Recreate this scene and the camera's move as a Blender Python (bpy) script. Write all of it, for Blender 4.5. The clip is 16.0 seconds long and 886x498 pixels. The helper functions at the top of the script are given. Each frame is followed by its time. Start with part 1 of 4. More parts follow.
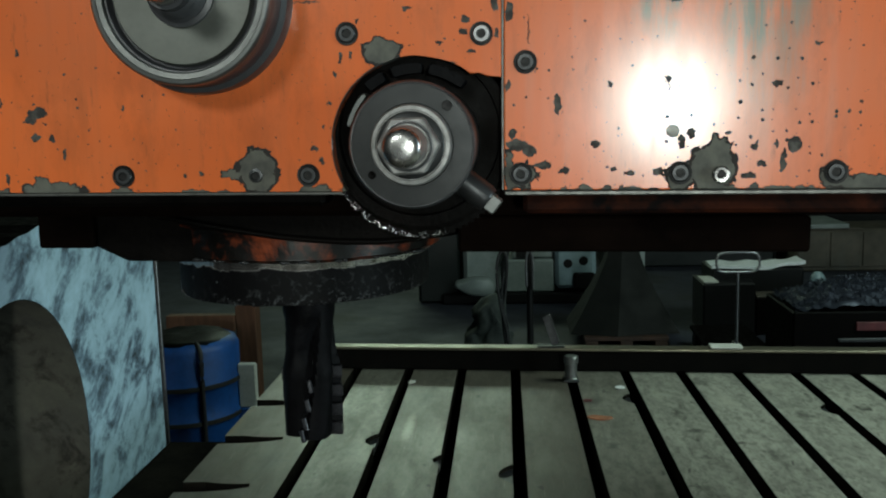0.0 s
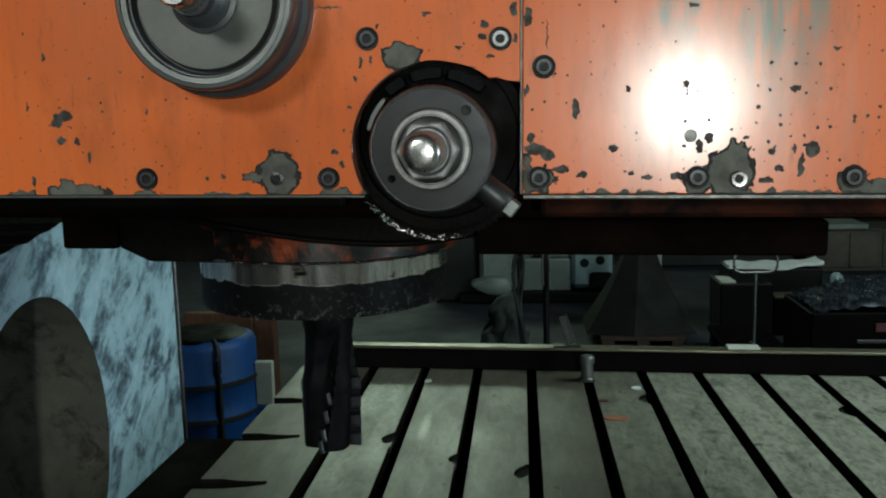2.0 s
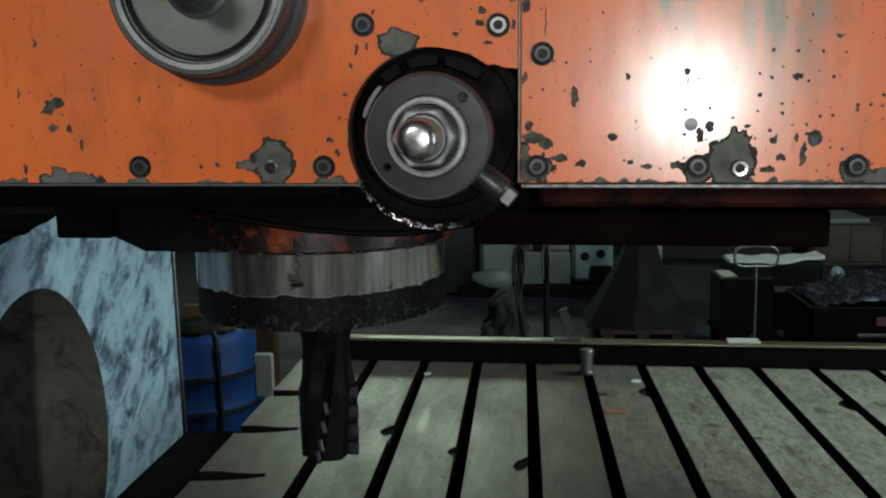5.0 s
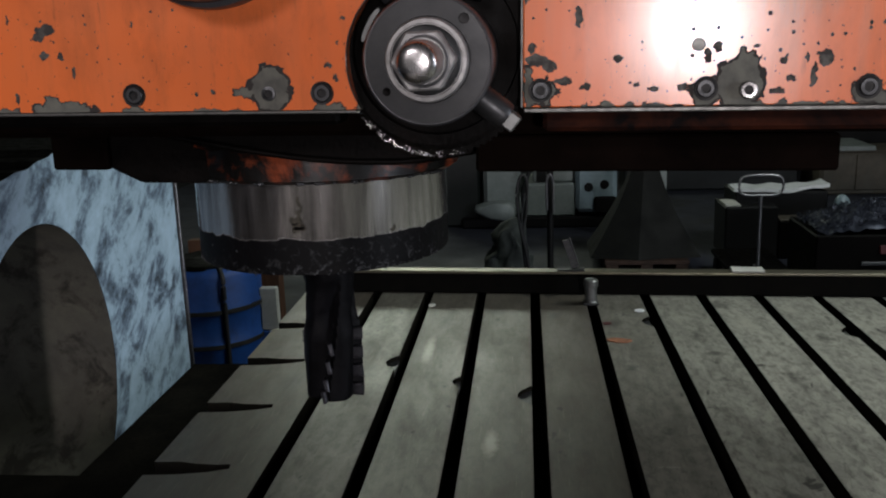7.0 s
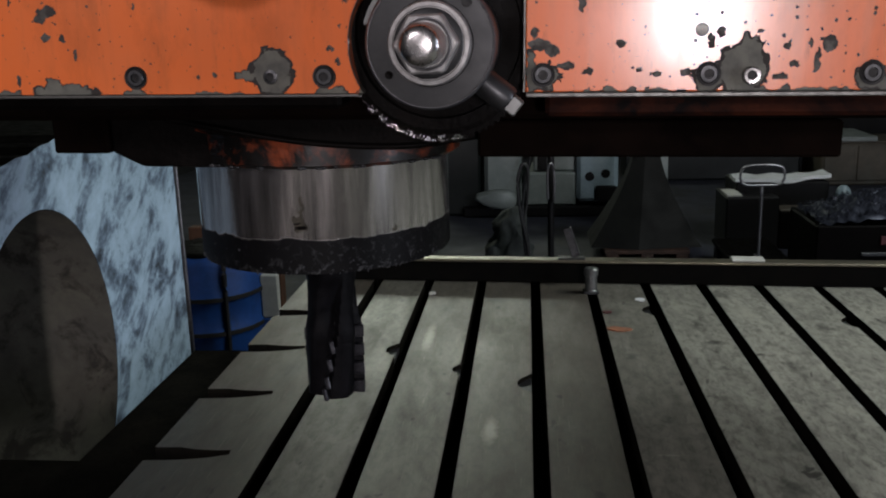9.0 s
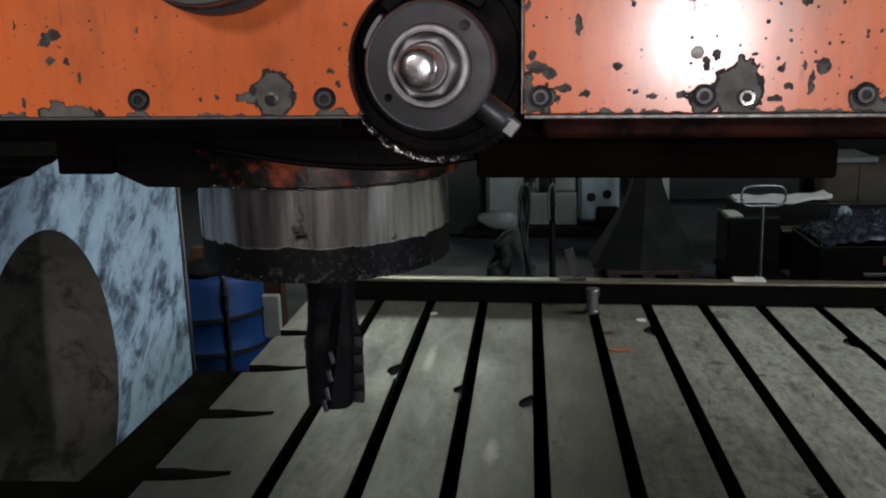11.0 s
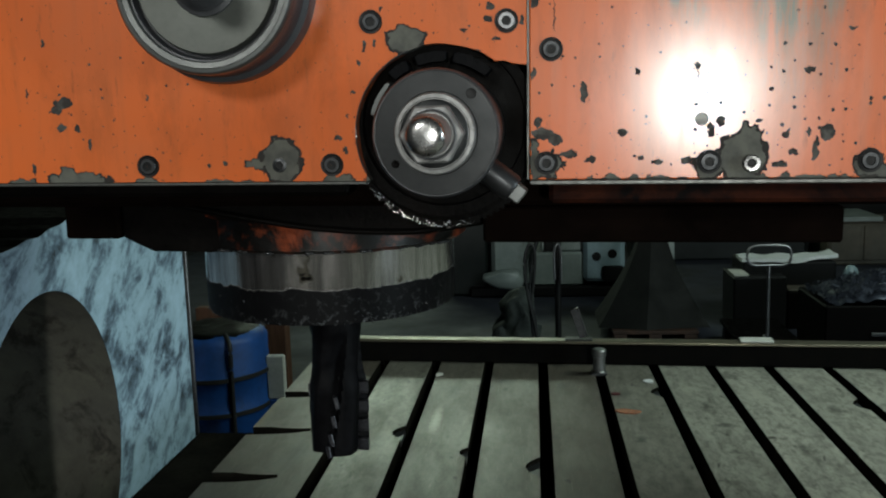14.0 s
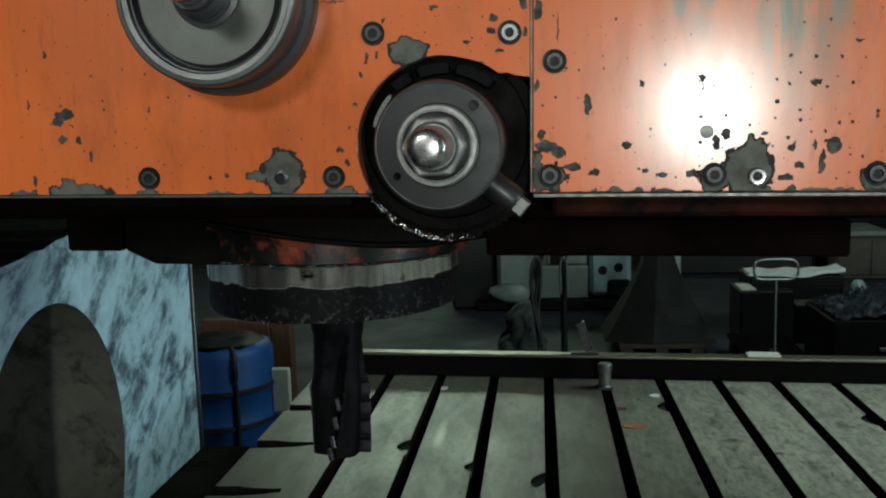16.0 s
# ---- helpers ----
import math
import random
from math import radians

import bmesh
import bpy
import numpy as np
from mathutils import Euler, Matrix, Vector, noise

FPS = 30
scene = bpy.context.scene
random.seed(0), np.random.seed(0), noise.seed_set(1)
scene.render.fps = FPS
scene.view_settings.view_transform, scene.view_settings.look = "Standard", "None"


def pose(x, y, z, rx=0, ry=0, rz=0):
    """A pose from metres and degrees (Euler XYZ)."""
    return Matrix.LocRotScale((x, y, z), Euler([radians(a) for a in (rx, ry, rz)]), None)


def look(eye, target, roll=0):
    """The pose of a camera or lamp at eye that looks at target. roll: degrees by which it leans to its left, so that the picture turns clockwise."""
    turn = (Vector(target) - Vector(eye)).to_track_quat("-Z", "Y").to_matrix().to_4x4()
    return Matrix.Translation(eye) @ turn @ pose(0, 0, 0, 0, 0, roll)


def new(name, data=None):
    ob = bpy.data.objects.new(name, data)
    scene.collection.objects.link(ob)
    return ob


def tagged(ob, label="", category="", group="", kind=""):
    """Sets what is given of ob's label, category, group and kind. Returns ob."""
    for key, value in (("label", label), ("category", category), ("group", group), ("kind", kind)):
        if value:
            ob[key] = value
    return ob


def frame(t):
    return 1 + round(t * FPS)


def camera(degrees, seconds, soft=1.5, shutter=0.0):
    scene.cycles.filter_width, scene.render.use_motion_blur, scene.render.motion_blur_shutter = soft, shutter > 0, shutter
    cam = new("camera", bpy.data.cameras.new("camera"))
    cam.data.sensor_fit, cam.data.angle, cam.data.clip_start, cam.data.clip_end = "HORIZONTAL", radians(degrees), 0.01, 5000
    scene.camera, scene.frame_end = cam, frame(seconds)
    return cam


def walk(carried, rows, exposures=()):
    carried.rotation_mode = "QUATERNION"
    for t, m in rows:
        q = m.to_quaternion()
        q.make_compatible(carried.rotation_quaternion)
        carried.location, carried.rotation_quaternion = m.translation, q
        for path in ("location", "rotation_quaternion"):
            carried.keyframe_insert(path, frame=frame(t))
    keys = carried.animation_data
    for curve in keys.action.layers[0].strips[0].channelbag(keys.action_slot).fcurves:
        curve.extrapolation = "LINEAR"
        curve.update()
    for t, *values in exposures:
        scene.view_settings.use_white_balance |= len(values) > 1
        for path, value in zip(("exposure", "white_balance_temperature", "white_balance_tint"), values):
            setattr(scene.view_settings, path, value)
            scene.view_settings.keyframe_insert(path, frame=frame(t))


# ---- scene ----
cam = camera(51.5, 16.0, soft=2.05)
PATH = [
    (0, (0.024, 0.507, 1.743), (-0.135, 2.481, 1.456), -1.6),
    (0.5, (0.026, 0.504, 1.742), (-0.142, 2.475, 1.446), -1.6),
    (1, (0.024, 0.509, 1.741), (-0.152, 2.477, 1.43), -1.6),
    (1.5, (0.024, 0.506, 1.743), (-0.162, 2.472, 1.429), -1.5),
    (2, (0.023, 0.501, 1.747), (-0.171, 2.47, 1.458), -1.5),
    (2.5, (0.022, 0.504, 1.745), (-0.176, 2.473, 1.459), -1.4),
    (3, (0.024, 0.505, 1.744), (-0.172, 2.474, 1.458), -1.4),
    (3.5, (0.025, 0.504, 1.745), (-0.168, 2.475, 1.462), -1.3),
    (6, (0.025, 0.513, 1.741), (-0.177, 2.47, 1.38), -1.6),
    (6.5, (0.027, 0.514, 1.74), (-0.173, 2.462, 1.333), -2.0),
    (7, (0.025, 0.518, 1.738), (-0.18, 2.457, 1.291), -2.0),
    (7.5, (0.026, 0.521, 1.736), (-0.185, 2.456, 1.275), -2.1),
    (8, (0.026, 0.518, 1.736), (-0.19, 2.451, 1.269), -2.0),
    (8.5, (0.024, 0.518, 1.735), (-0.182, 2.451, 1.264), -1.7),
    (11, (0.027, 0.512, 1.736), (-0.183, 2.455, 1.309), -1.7),
    (11.5, (0.026, 0.518, 1.735), (-0.188, 2.465, 1.334), -1.6),
    (12, (0.023, 0.518, 1.735), (-0.192, 2.468, 1.342), -1.6),
    (12.5, (0.026, 0.518, 1.737), (-0.197, 2.471, 1.37), -2.0),
    (13, (0.026, 0.52, 1.738), (-0.199, 2.476, 1.389), -1.9),
    (13.5, (0.027, 0.519, 1.738), (-0.199, 2.479, 1.412), -2.0),
    (14, (0.026, 0.513, 1.74), (-0.194, 2.478, 1.44), -1.8),
    (14.5, (0.027, 0.517, 1.74), (-0.201, 2.483, 1.45), -1.8),
    (15, (0.027, 0.521, 1.738), (-0.205, 2.486, 1.449), -1.8),
    (15.5, (0.027, 0.519, 1.739), (-0.202, 2.486, 1.461), -1.9),
    (16, (0.028, 0.519, 1.739), (-0.205, 2.487, 1.468), -1.7),
]
# the film's own white balance drifts from greenish to pinkish and back as the view tilts
BALANCE = [(0, 6250, -5), (2, 6250, -4), (3.5, 6300, 0), (6, 6400, 8), (7, 6500, 21), (8.5, 6500, 24), (11, 6500, 21), (12, 6450, 16), (13.5, 6400, 6), (14.5, 6300, -1), (16, 6250, -5)]
walk(cam, [(t, look(eye, target, roll)) for t, eye, target, roll in PATH], [(t, 0.0, kelvin, tint) for t, kelvin, tint in BALANCE])

# ---- world, lamps ----
FLOOR = -0.2          # hall floor; the table top is at 0.80
TOP = 0.80

world = bpy.data.worlds.new("world")
scene.world = world
world.use_nodes = True
_n = world.node_tree.nodes
_sky = _n.new("ShaderNodeTexSky")
_sky.sky_type = 'NISHITA'
_sky.sun_disc = False
_sky.sun_elevation = radians(35)
_sky.sun_rotation = radians(150)
world.node_tree.links.new(_sky.outputs[0], _n["Background"].inputs[0])
_n["Background"].inputs[1].default_value = 0.06


def area(name, eye, target, sx, sy, watts, colour, shape='RECTANGLE'):
    """Area lamp in a wall or roof opening."""
    d = bpy.data.lights.new(name, 'AREA')
    d.shape, d.size, d.size_y, d.energy, d.color = shape, sx, sy, watts, colour
    ob = new(name, d)
    ob.matrix_world = look(eye, target)
    return ob


# unseen sources: window behind the camera, assumed roof light by the table's right, side and end windows, added fill
area("window_light_front", (1.31, -5.95, 1.78), (0.1, 1.15, 1.75), 0.36, 0.60, 158, (1.0, 0.98, 0.95), 'ELLIPSE')
area("roof_light", (4.4, 3.6, 5.9), (1.8, 3.0, 0.8), 2.5, 2.5, 270, (0.86, 1.0, 0.92))
area("window_light_side", (5.95, -1.3, 1.85), (-0.6, 2.0, 1.4), 0.5, 1.9, 155, (0.82, 0.93, 1.0))
# fill added for the orange panels, placed outside their reflections
area("fill_light_south", (-2.5, -5.95, 4.6), (-0.1, 1.15, 1.7), 1.6, 1.0, 165, (1.0, 0.97, 0.94))
area("window_light_end", (-1.9, 13.95, 4.6), (-0.2, 3.3, 0.8), 3.6, 1.3, 115, (0.84, 1.0, 0.78))


# ---- materials ----
def ramp(nt, fac, stops):
    r = nt.nodes.new("ShaderNodeValToRGB")
    while len(r.color_ramp.elements) < len(stops):
        r.color_ramp.elements.new(0.5)
    for e, (p, c) in zip(r.color_ramp.elements, stops):
        e.position, e.color = p, (*c, 1) if len(c) == 3 else c
    nt.links.new(fac, r.inputs[0])
    return r.outputs[0]


def grey(v):
    return (v, v, v)


def noise_tex(nt, vec, scale, detail=5, rough=0.6, stretch=(1, 1, 1), distort=0.0):
    m = nt.nodes.new("ShaderNodeMapping")
    m.inputs["Scale"].default_value = stretch
    nt.links.new(vec, m.inputs[0])
    t = nt.nodes.new("ShaderNodeTexNoise")
    t.inputs["Scale"].default_value, t.inputs["Detail"].default_value = scale, detail
    t.inputs["Roughness"].default_value, t.inputs["Distortion"].default_value = rough, distort
    nt.links.new(m.outputs[0], t.inputs["Vector"])
    return t.outputs["Fac"]


def mix(nt, fac, a, b):
    m = nt.nodes.new("ShaderNodeMix")
    m.data_type = 'RGBA'
    for sock, v in ((m.inputs[0], fac), (m.inputs[6], a), (m.inputs[7], b)):
        if isinstance(v, bpy.types.NodeSocket):
            nt.links.new(v, sock)
        else:
            sock.default_value = (*v, 1) if isinstance(v, tuple) else v
    return m.outputs[2]


def math_node(nt, op, a, b=None, clamp=False):
    m = nt.nodes.new("ShaderNodeMath")
    m.operation, m.use_clamp = op, clamp
    for i, v in enumerate((a, b)):
        if v is None:
            continue
        if isinstance(v, bpy.types.NodeSocket):
            nt.links.new(v, m.inputs[i])
        else:
            m.inputs[i].default_value = v
    return m.outputs[0]


def start(name):
    mat = bpy.data.materials.new(name)
    mat.use_nodes = True
    nt = mat.node_tree
    tc = nt.nodes.new("ShaderNodeTexCoord")
    return mat, nt, nt.nodes["Principled BSDF"], tc.outputs["Object"]


def bump(nt, bsdf, height, strength, distance=0.002):
    b = nt.nodes.new("ShaderNodeBump")
    b.inputs["Strength"].default_value, b.inputs["Distance"].default_value = strength, distance
    nt.links.new(height, b.inputs["Height"])
    nt.links.new(b.outputs[0], bsdf.inputs["Normal"])


def surface(name, c1, c2, scale=20, rough=(0.4, 0.7), metal=0.0, bump_s=0.2, fine=150, stretch=(1, 1, 1), stain=None, stain_scale=6, stain_at=(0.55, 0.68), spec=0.5, bump_d=0.0003):
    """A worn surface: two tones at one scale, fine grain, and stains at a larger scale."""
    mat, nt, p, vec = start(name)
    a = noise_tex(nt, vec, scale, 6, 0.65, stretch)
    b = noise_tex(nt, vec, fine, 3, 0.6, stretch)
    col = mix(nt, ramp(nt, a, [(0.35, grey(0)), (0.65, grey(1))]), c1, c2)
    dark = tuple(v * 0.75 for v in c1)
    col = mix(nt, ramp(nt, b, [(0.45, grey(0)), (0.75, grey(0.7))]), col, dark)
    if stain:
        s = ramp(nt, noise_tex(nt, vec, stain_scale, 8, 0.7, distort=0.4), [(stain_at[0], grey(0)), (stain_at[1], grey(1))])
        col = mix(nt, s, col, stain)
    nt.links.new(col, p.inputs["Base Color"])
    r = ramp(nt, a, [(0.3, grey(rough[0])), (0.7, grey(rough[1]))])
    nt.links.new(r, p.inputs["Roughness"])
    p.inputs["Metallic"].default_value = metal
    p.inputs["Specular IOR Level"].default_value = spec
    bump(nt, p, math_node(nt, 'ADD', a, b), bump_s, bump_d)
    return mat


def blob_mask(nt, vec, blobs, wobble=0.0065, wscale=150):
    """1 inside any of the ragged ellipses (x, z, half width, half height) on a plate."""
    n = nt.nodes.new("ShaderNodeTexNoise")
    n.inputs["Scale"].default_value, n.inputs["Detail"].default_value = wscale, 4
    nt.links.new(vec, n.inputs["Vector"])
    s = nt.nodes.new("ShaderNodeVectorMath")
    s.operation = 'MULTIPLY_ADD'
    nt.links.new(n.outputs["Color"], s.inputs[0])
    s.inputs[1].default_value = (wobble * 2,) * 3
    s.inputs[2].default_value = (-wobble,) * 3
    w = nt.nodes.new("ShaderNodeVectorMath")
    w.operation = 'ADD'
    nt.links.new(vec, w.inputs[0])
    nt.links.new(s.outputs[0], w.inputs[1])
    best = None
    for x, z, rx, rz in blobs:
        o = nt.nodes.new("ShaderNodeVectorMath")
        o.operation = 'MULTIPLY_ADD'
        nt.links.new(w.outputs[0], o.inputs[0])
        o.inputs[1].default_value = (1 / rx, 0, 1 / rz)
        o.inputs[2].default_value = (-x / rx, 0, -z / rz)
        le = nt.nodes.new("ShaderNodeVectorMath")
        le.operation = 'LENGTH'
        nt.links.new(o.outputs[0], le.inputs[0])
        best = le.outputs["Value"] if best is None else math_node(nt, 'MINIMUM', best, le.outputs["Value"])
    return best


def orange_paint(name, grey_blobs, dark_blobs, streak=None, chips=0.17):
    """Glossy orange machine enamel, chipped down to grey filler and dark iron."""
    mat, nt, p, vec = start(name)
    big = noise_tex(nt, vec, 9, 5, 0.6)
    streaks = noise_tex(nt, vec, 16, 4, 0.6, (6, 1, 0.5))
    col = mix(nt, ramp(nt, big, [(0.3, grey(0)), (0.7, grey(1))]), (0.73, 0.146, 0.031), (0.67, 0.155, 0.044))
    col = mix(nt, ramp(nt, streaks, [(0.5, grey(0)), (0.85, grey(0.4))]), col, (0.40, 0.12, 0.04))
    rough = ramp(nt, big, [(0.3, grey(0.26)), (0.75, grey(0.36))])
    p.inputs["Specular IOR Level"].default_value = 0.2
    dirt = noise_tex(nt, vec, 7, 7, 0.7, (2.2, 1, 0.8), 0.3)
    col = mix(nt, ramp(nt, dirt, [(0.50, grey(0)), (0.72, grey(0.6))]), col, (0.30, 0.075, 0.02))
    soot = noise_tex(nt, vec, 38, 6, 0.7, (3, 1, 0.6))
    col = mix(nt, ramp(nt, soot, [(0.60, grey(0)), (0.74, grey(0.5))]), col, (0.12, 0.05, 0.025))
    if streak:
        m = blob_mask(nt, vec, streak, 0.03, 25)
        worn = noise_tex(nt, vec, 22, 6, 0.65, (5, 1, 0.7))
        f = math_node(nt, 'SUBTRACT', 1.45, m, True)
        f = math_node(nt, 'MULTIPLY', f, ramp(nt, worn, [(0.38, grey(0.15)), (0.58, grey(1))]))
        col = mix(nt, f, col, (0.20, 0.185, 0.14))
    # small chips everywhere
    v = nt.nodes.new("ShaderNodeTexVoronoi")
    v.inputs["Scale"].default_value = 125
    v.inputs["Randomness"].default_value = 1
    v.voronoi_dimensions = '2D'
    xyz = nt.nodes.new("ShaderNodeSeparateXYZ")
    nt.links.new(vec, xyz.inputs[0])
    flat = nt.nodes.new("ShaderNodeCombineXYZ")
    nt.links.new(xyz.outputs[0], flat.inputs[0])
    nt.links.new(xyz.outputs[2], flat.inputs[1])
    nt.links.new(flat.outputs[0], v.inputs["Vector"])
    sep = nt.nodes.new("ShaderNodeSeparateColor")
    nt.links.new(v.outputs["Color"], sep.inputs[0])
    size = math_node(nt, 'MULTIPLY', ramp(nt, sep.outputs[0], [(0.60, grey(0)), (1.0, grey(chips))]), ramp(nt, big, [(0.42, grey(0.25)), (0.6, grey(1.2))]))
    wob = noise_tex(nt, vec, 330, 4, 0.7)
    dist = math_node(nt, 'ADD', v.outputs["Distance"], math_node(nt, 'MULTIPLY', math_node(nt, 'SUBTRACT', wob, 0.5), 0.5))
    chip = math_node(nt, 'LESS_THAN', dist, size)
    ga = blob_mask(nt, vec, grey_blobs)
    da = blob_mask(nt, vec, dark_blobs, 0.0035, 240)
    g_in = math_node(nt, 'LESS_THAN', ga, 0.9)
    g_out = math_node(nt, 'LESS_THAN', ga, 1.06)
    d_in = math_node(nt, 'LESS_THAN', da, 0.86)
    tone = mix(nt, ramp(nt, noise_tex(nt, vec, 60, 5, 0.6), [(0.4, grey(0)), (0.65, grey(1))]), (0.13, 0.13, 0.11), (0.075, 0.075, 0.068))
    darkc = (0.030, 0.026, 0.024)
    dtone = mix(nt, ramp(nt, noise_tex(nt, vec, 110, 4, 0.6), [(0.45, grey(0)), (0.65, grey(1))]), (0.038, 0.034, 0.031), (0.105, 0.10, 0.09))
    col = mix(nt, chip, col, dtone)
    col = mix(nt, d_in, col, dtone)
    col = mix(nt, g_out, col, darkc)
    col = mix(nt, g_in, col, tone)
    nt.links.new(col, p.inputs["Base Color"])
    bare = math_node(nt, 'MAXIMUM', math_node(nt, 'MAXIMUM', chip, d_in), g_out)
    rr = math_node(nt, 'MULTIPLY_ADD', bare, 0.38)
    rr.node.inputs[2].default_value = 0.0
    rsum = math_node(nt, 'ADD', rough, rr)
    # a harder varnish over the enamel, gone where the paint is chipped
    nt.links.new(math_node(nt, 'MULTIPLY_ADD', bare, -0.75), p.inputs["Coat Weight"])
    p.inputs["Coat Weight"].links[0].from_node.inputs[2].default_value = 0.75
    nt.links.new(ramp(nt, streaks, [(0.3, grey(0.15)), (0.75, grey(0.215))]), p.inputs["Coat Roughness"])
    nt.links.new(rsum, p.inputs["Roughness"])
    h = math_node(nt, 'MULTIPLY', bare, -1.0)
    h = math_node(nt, 'ADD', h, math_node(nt, 'MULTIPLY', streaks, 0.15))
    h = math_node(nt, 'ADD', h, math_node(nt, 'MULTIPLY', noise_tex(nt, vec, 60, 3, 0.5, (9, 1, 0.25)), 0.07))
    bump(nt, p, h, 0.3, 0.0004)
    return mat


GREY_L = [(-0.159, 0.005, 0.0145, 0.0165), (-0.178, 0.003, 0.007, 0.004), (-0.068, 0.087, 0.013, 0.010), (-0.31, -0.0085, 0.024, 0.006), (-0.318, -0.004, 0.007, 0.007),
          (-0.352, -0.0095, 0.012, 0.003), (-0.118, -0.009, 0.012, 0.004), (-0.258, -0.010, 0.010, 0.004), (-0.20, -0.0105, 0.02, 0.0022), (-0.094, -0.004, 0.005, 0.012)]
DARK_L = [(-0.318, 0.0475, 0.0085, 0.005), (-0.323, 0.043, 0.005, 0.004), (-0.321, 0.030, 0.0042, 0.0036), (-0.309, 0.030, 0.003, 0.0025), (-0.300, 0.018, 0.0016, 0.006),
          (-0.344, 0.000, 0.0018, 0.005), (-0.255, 0.050, 0.0018, 0.0018), (-0.012, 0.100, 0.004, 0.003), (-0.006, 0.086, 0.0035, 0.002), (-0.010, 0.108, 0.003, 0.003), (-0.05, 0.116, 0.004, 0.0018),
          (-0.20, 0.004, 0.0015, 0.002), (-0.097, 0.083, 0.0016, 0.005), (-0.09, 0.085, 0.0016, 0.003), (-0.117, 0.021, 0.003, 0.0022), (-0.212, 0.002, 0.0018, 0.0018), (-0.121, 0.1215, 0.012, 0.0007), (0.010, 0.118, 0.003, 0.006), (0.0115, 0.098, 0.0018, 0.004), (-0.106, 0.052, 0.0014, 0.002), (-0.110, 0.036, 0.0012, 0.0016), (-0.101, 0.072, 0.0014, 0.0024), (-0.085, 0.108, 0.0016, 0.0012),
          (-0.112, 0.012, 0.0014, 0.003), (-0.245, 0.012, 0.001, 0.001), (-0.225, 0.075, 0.001, 0.001), (-0.028, 0.092, 0.003, 0.0016), (-0.02, 0.079, 0.004, 0.0014), (-0.345, 0.055, 0.001, 0.004), (-0.33, 0.09, 0.0012, 0.003)]
GREY_R = [(0.159, 0.005, 0.0165, 0.0175), (0.163, 0.016, 0.009, 0.010), (0.262, -0.006, 0.02, 0.006), (0.08, -0.0105, 0.04, 0.0028), (0.2, -0.0105, 0.05, 0.003), (0.020, 0.004, 0.004, 0.016), (0.029, 0.0, 0.011, 0.009), (0.137, 0.0, 0.010, 0.010), (0.241, 0.0, 0.010, 0.009)]
DARK_R = [(0.026, 0.0215, 0.009, 0.005), (0.034, 0.0175, 0.006, 0.004), (0.022, 0.030, 0.003, 0.005), (0.043, 0.008, 0.007, 0.003), (0.053, 0.050, 0.0028, 0.0085), (0.138, 0.0225, 0.003, 0.006), (0.144, 0.029, 0.0035, 0.004), (0.079, 0.0225, 0.004, 0.003),
          (0.187, 0.020, 0.003, 0.004), (0.201, 0.021, 0.0015, 0.004), (0.213, 0.021, 0.0055, 0.0065), (0.206, 0.010, 0.0028, 0.009), (0.192, 0.008, 0.004, 0.002), (0.169, 0.029, 0.0026, 0.002), (0.128, 0.066, 0.003, 0.0022), (0.128, 0.060, 0.0008, 0.004),
          (0.20, 0.062, 0.0045, 0.0022), (0.089, 0.0625, 0.0022, 0.0018), (0.226, 0.088, 0.003, 0.002), (0.058, 0.004, 0.004, 0.003), (0.092, 0.0045, 0.003, 0.0018), (0.103, 0.002, 0.0045, 0.002), (0.122, 0.003, 0.004, 0.003), (0.183, 0.0, 0.006, 0.003), (0.033, 0.100, 0.0006, 0.012),
          (0.132, 0.118, 0.004, 0.002), (0.019, 0.062, 0.0025, 0.004), (0.02, 0.112, 0.0035, 0.007)]

M_ORANGE_L = orange_paint("orange_enamel_left", GREY_L, DARK_L, None, 0.10)
M_ORANGE_R = orange_paint("orange_enamel_right", GREY_R, DARK_R, [(0.190, 0.118, 0.030, 0.056), (0.125, 0.130, 0.012, 0.04)], 0.15)
M_ORANGE_DIRTY = surface("greasy_orange_paint", (0.26, 0.05, 0.015), (0.12, 0.028, 0.012), 30, (0.25, 0.5), 0, 0.5, 160, stain=(0.003, 0.0025, 0.0022), stain_scale=15, stain_at=(0.37, 0.49), spec=0.3, bump_d=0.0008)
# almost no albedo: shade of recesses and undersides is in this colour
M_GRIME_SHADE = surface("oily_shaded_iron", (0.0018, 0.0016, 0.0015), (0.004, 0.0032, 0.0028), 30, (0.3, 0.6), 0.0, 0.4, 220, stain=(0.0045, 0.003, 0.0025), stain_scale=14, stain_at=(0.62, 0.75), spec=0.035, bump_d=0.001)
# brown casting taken near black: the underside's shade is in the colour
M_BODY = surface("grimy_shaded_brown_casting", (0.006, 0.0038, 0.003), (0.0022, 0.0016, 0.0014), 14, (0.8, 0.95), 0.0, 0.3, 120, spec=0.0, bump_d=0.001)
M_EDGE = surface("bare_iron_edge", (0.16, 0.16, 0.15), (0.08, 0.08, 0.075), 90, (0.3, 0.5), 0.6, 0.2, 300)
M_STEEL = surface("worn_steel", (0.30, 0.30, 0.31), (0.18, 0.18, 0.185), 60, (0.28, 0.45), 0.9, 0.15, 400)
M_BRIGHT = surface("polished_steel", (0.62, 0.61, 0.60), (0.42, 0.41, 0.41), 80, (0.18, 0.34), 1.0, 0.15, 500)
M_DARKSTEEL = surface("oil_darkened_steel", (0.065, 0.067, 0.07), (0.032, 0.033, 0.035), 50, (0.32, 0.5), 0.7, 0.15, 400)
M_DIAL = surface("worn_dial_steel", (0.19, 0.195, 0.19), (0.11, 0.114, 0.112), 40, (0.28, 0.42), 0.8, 0.1, 300)
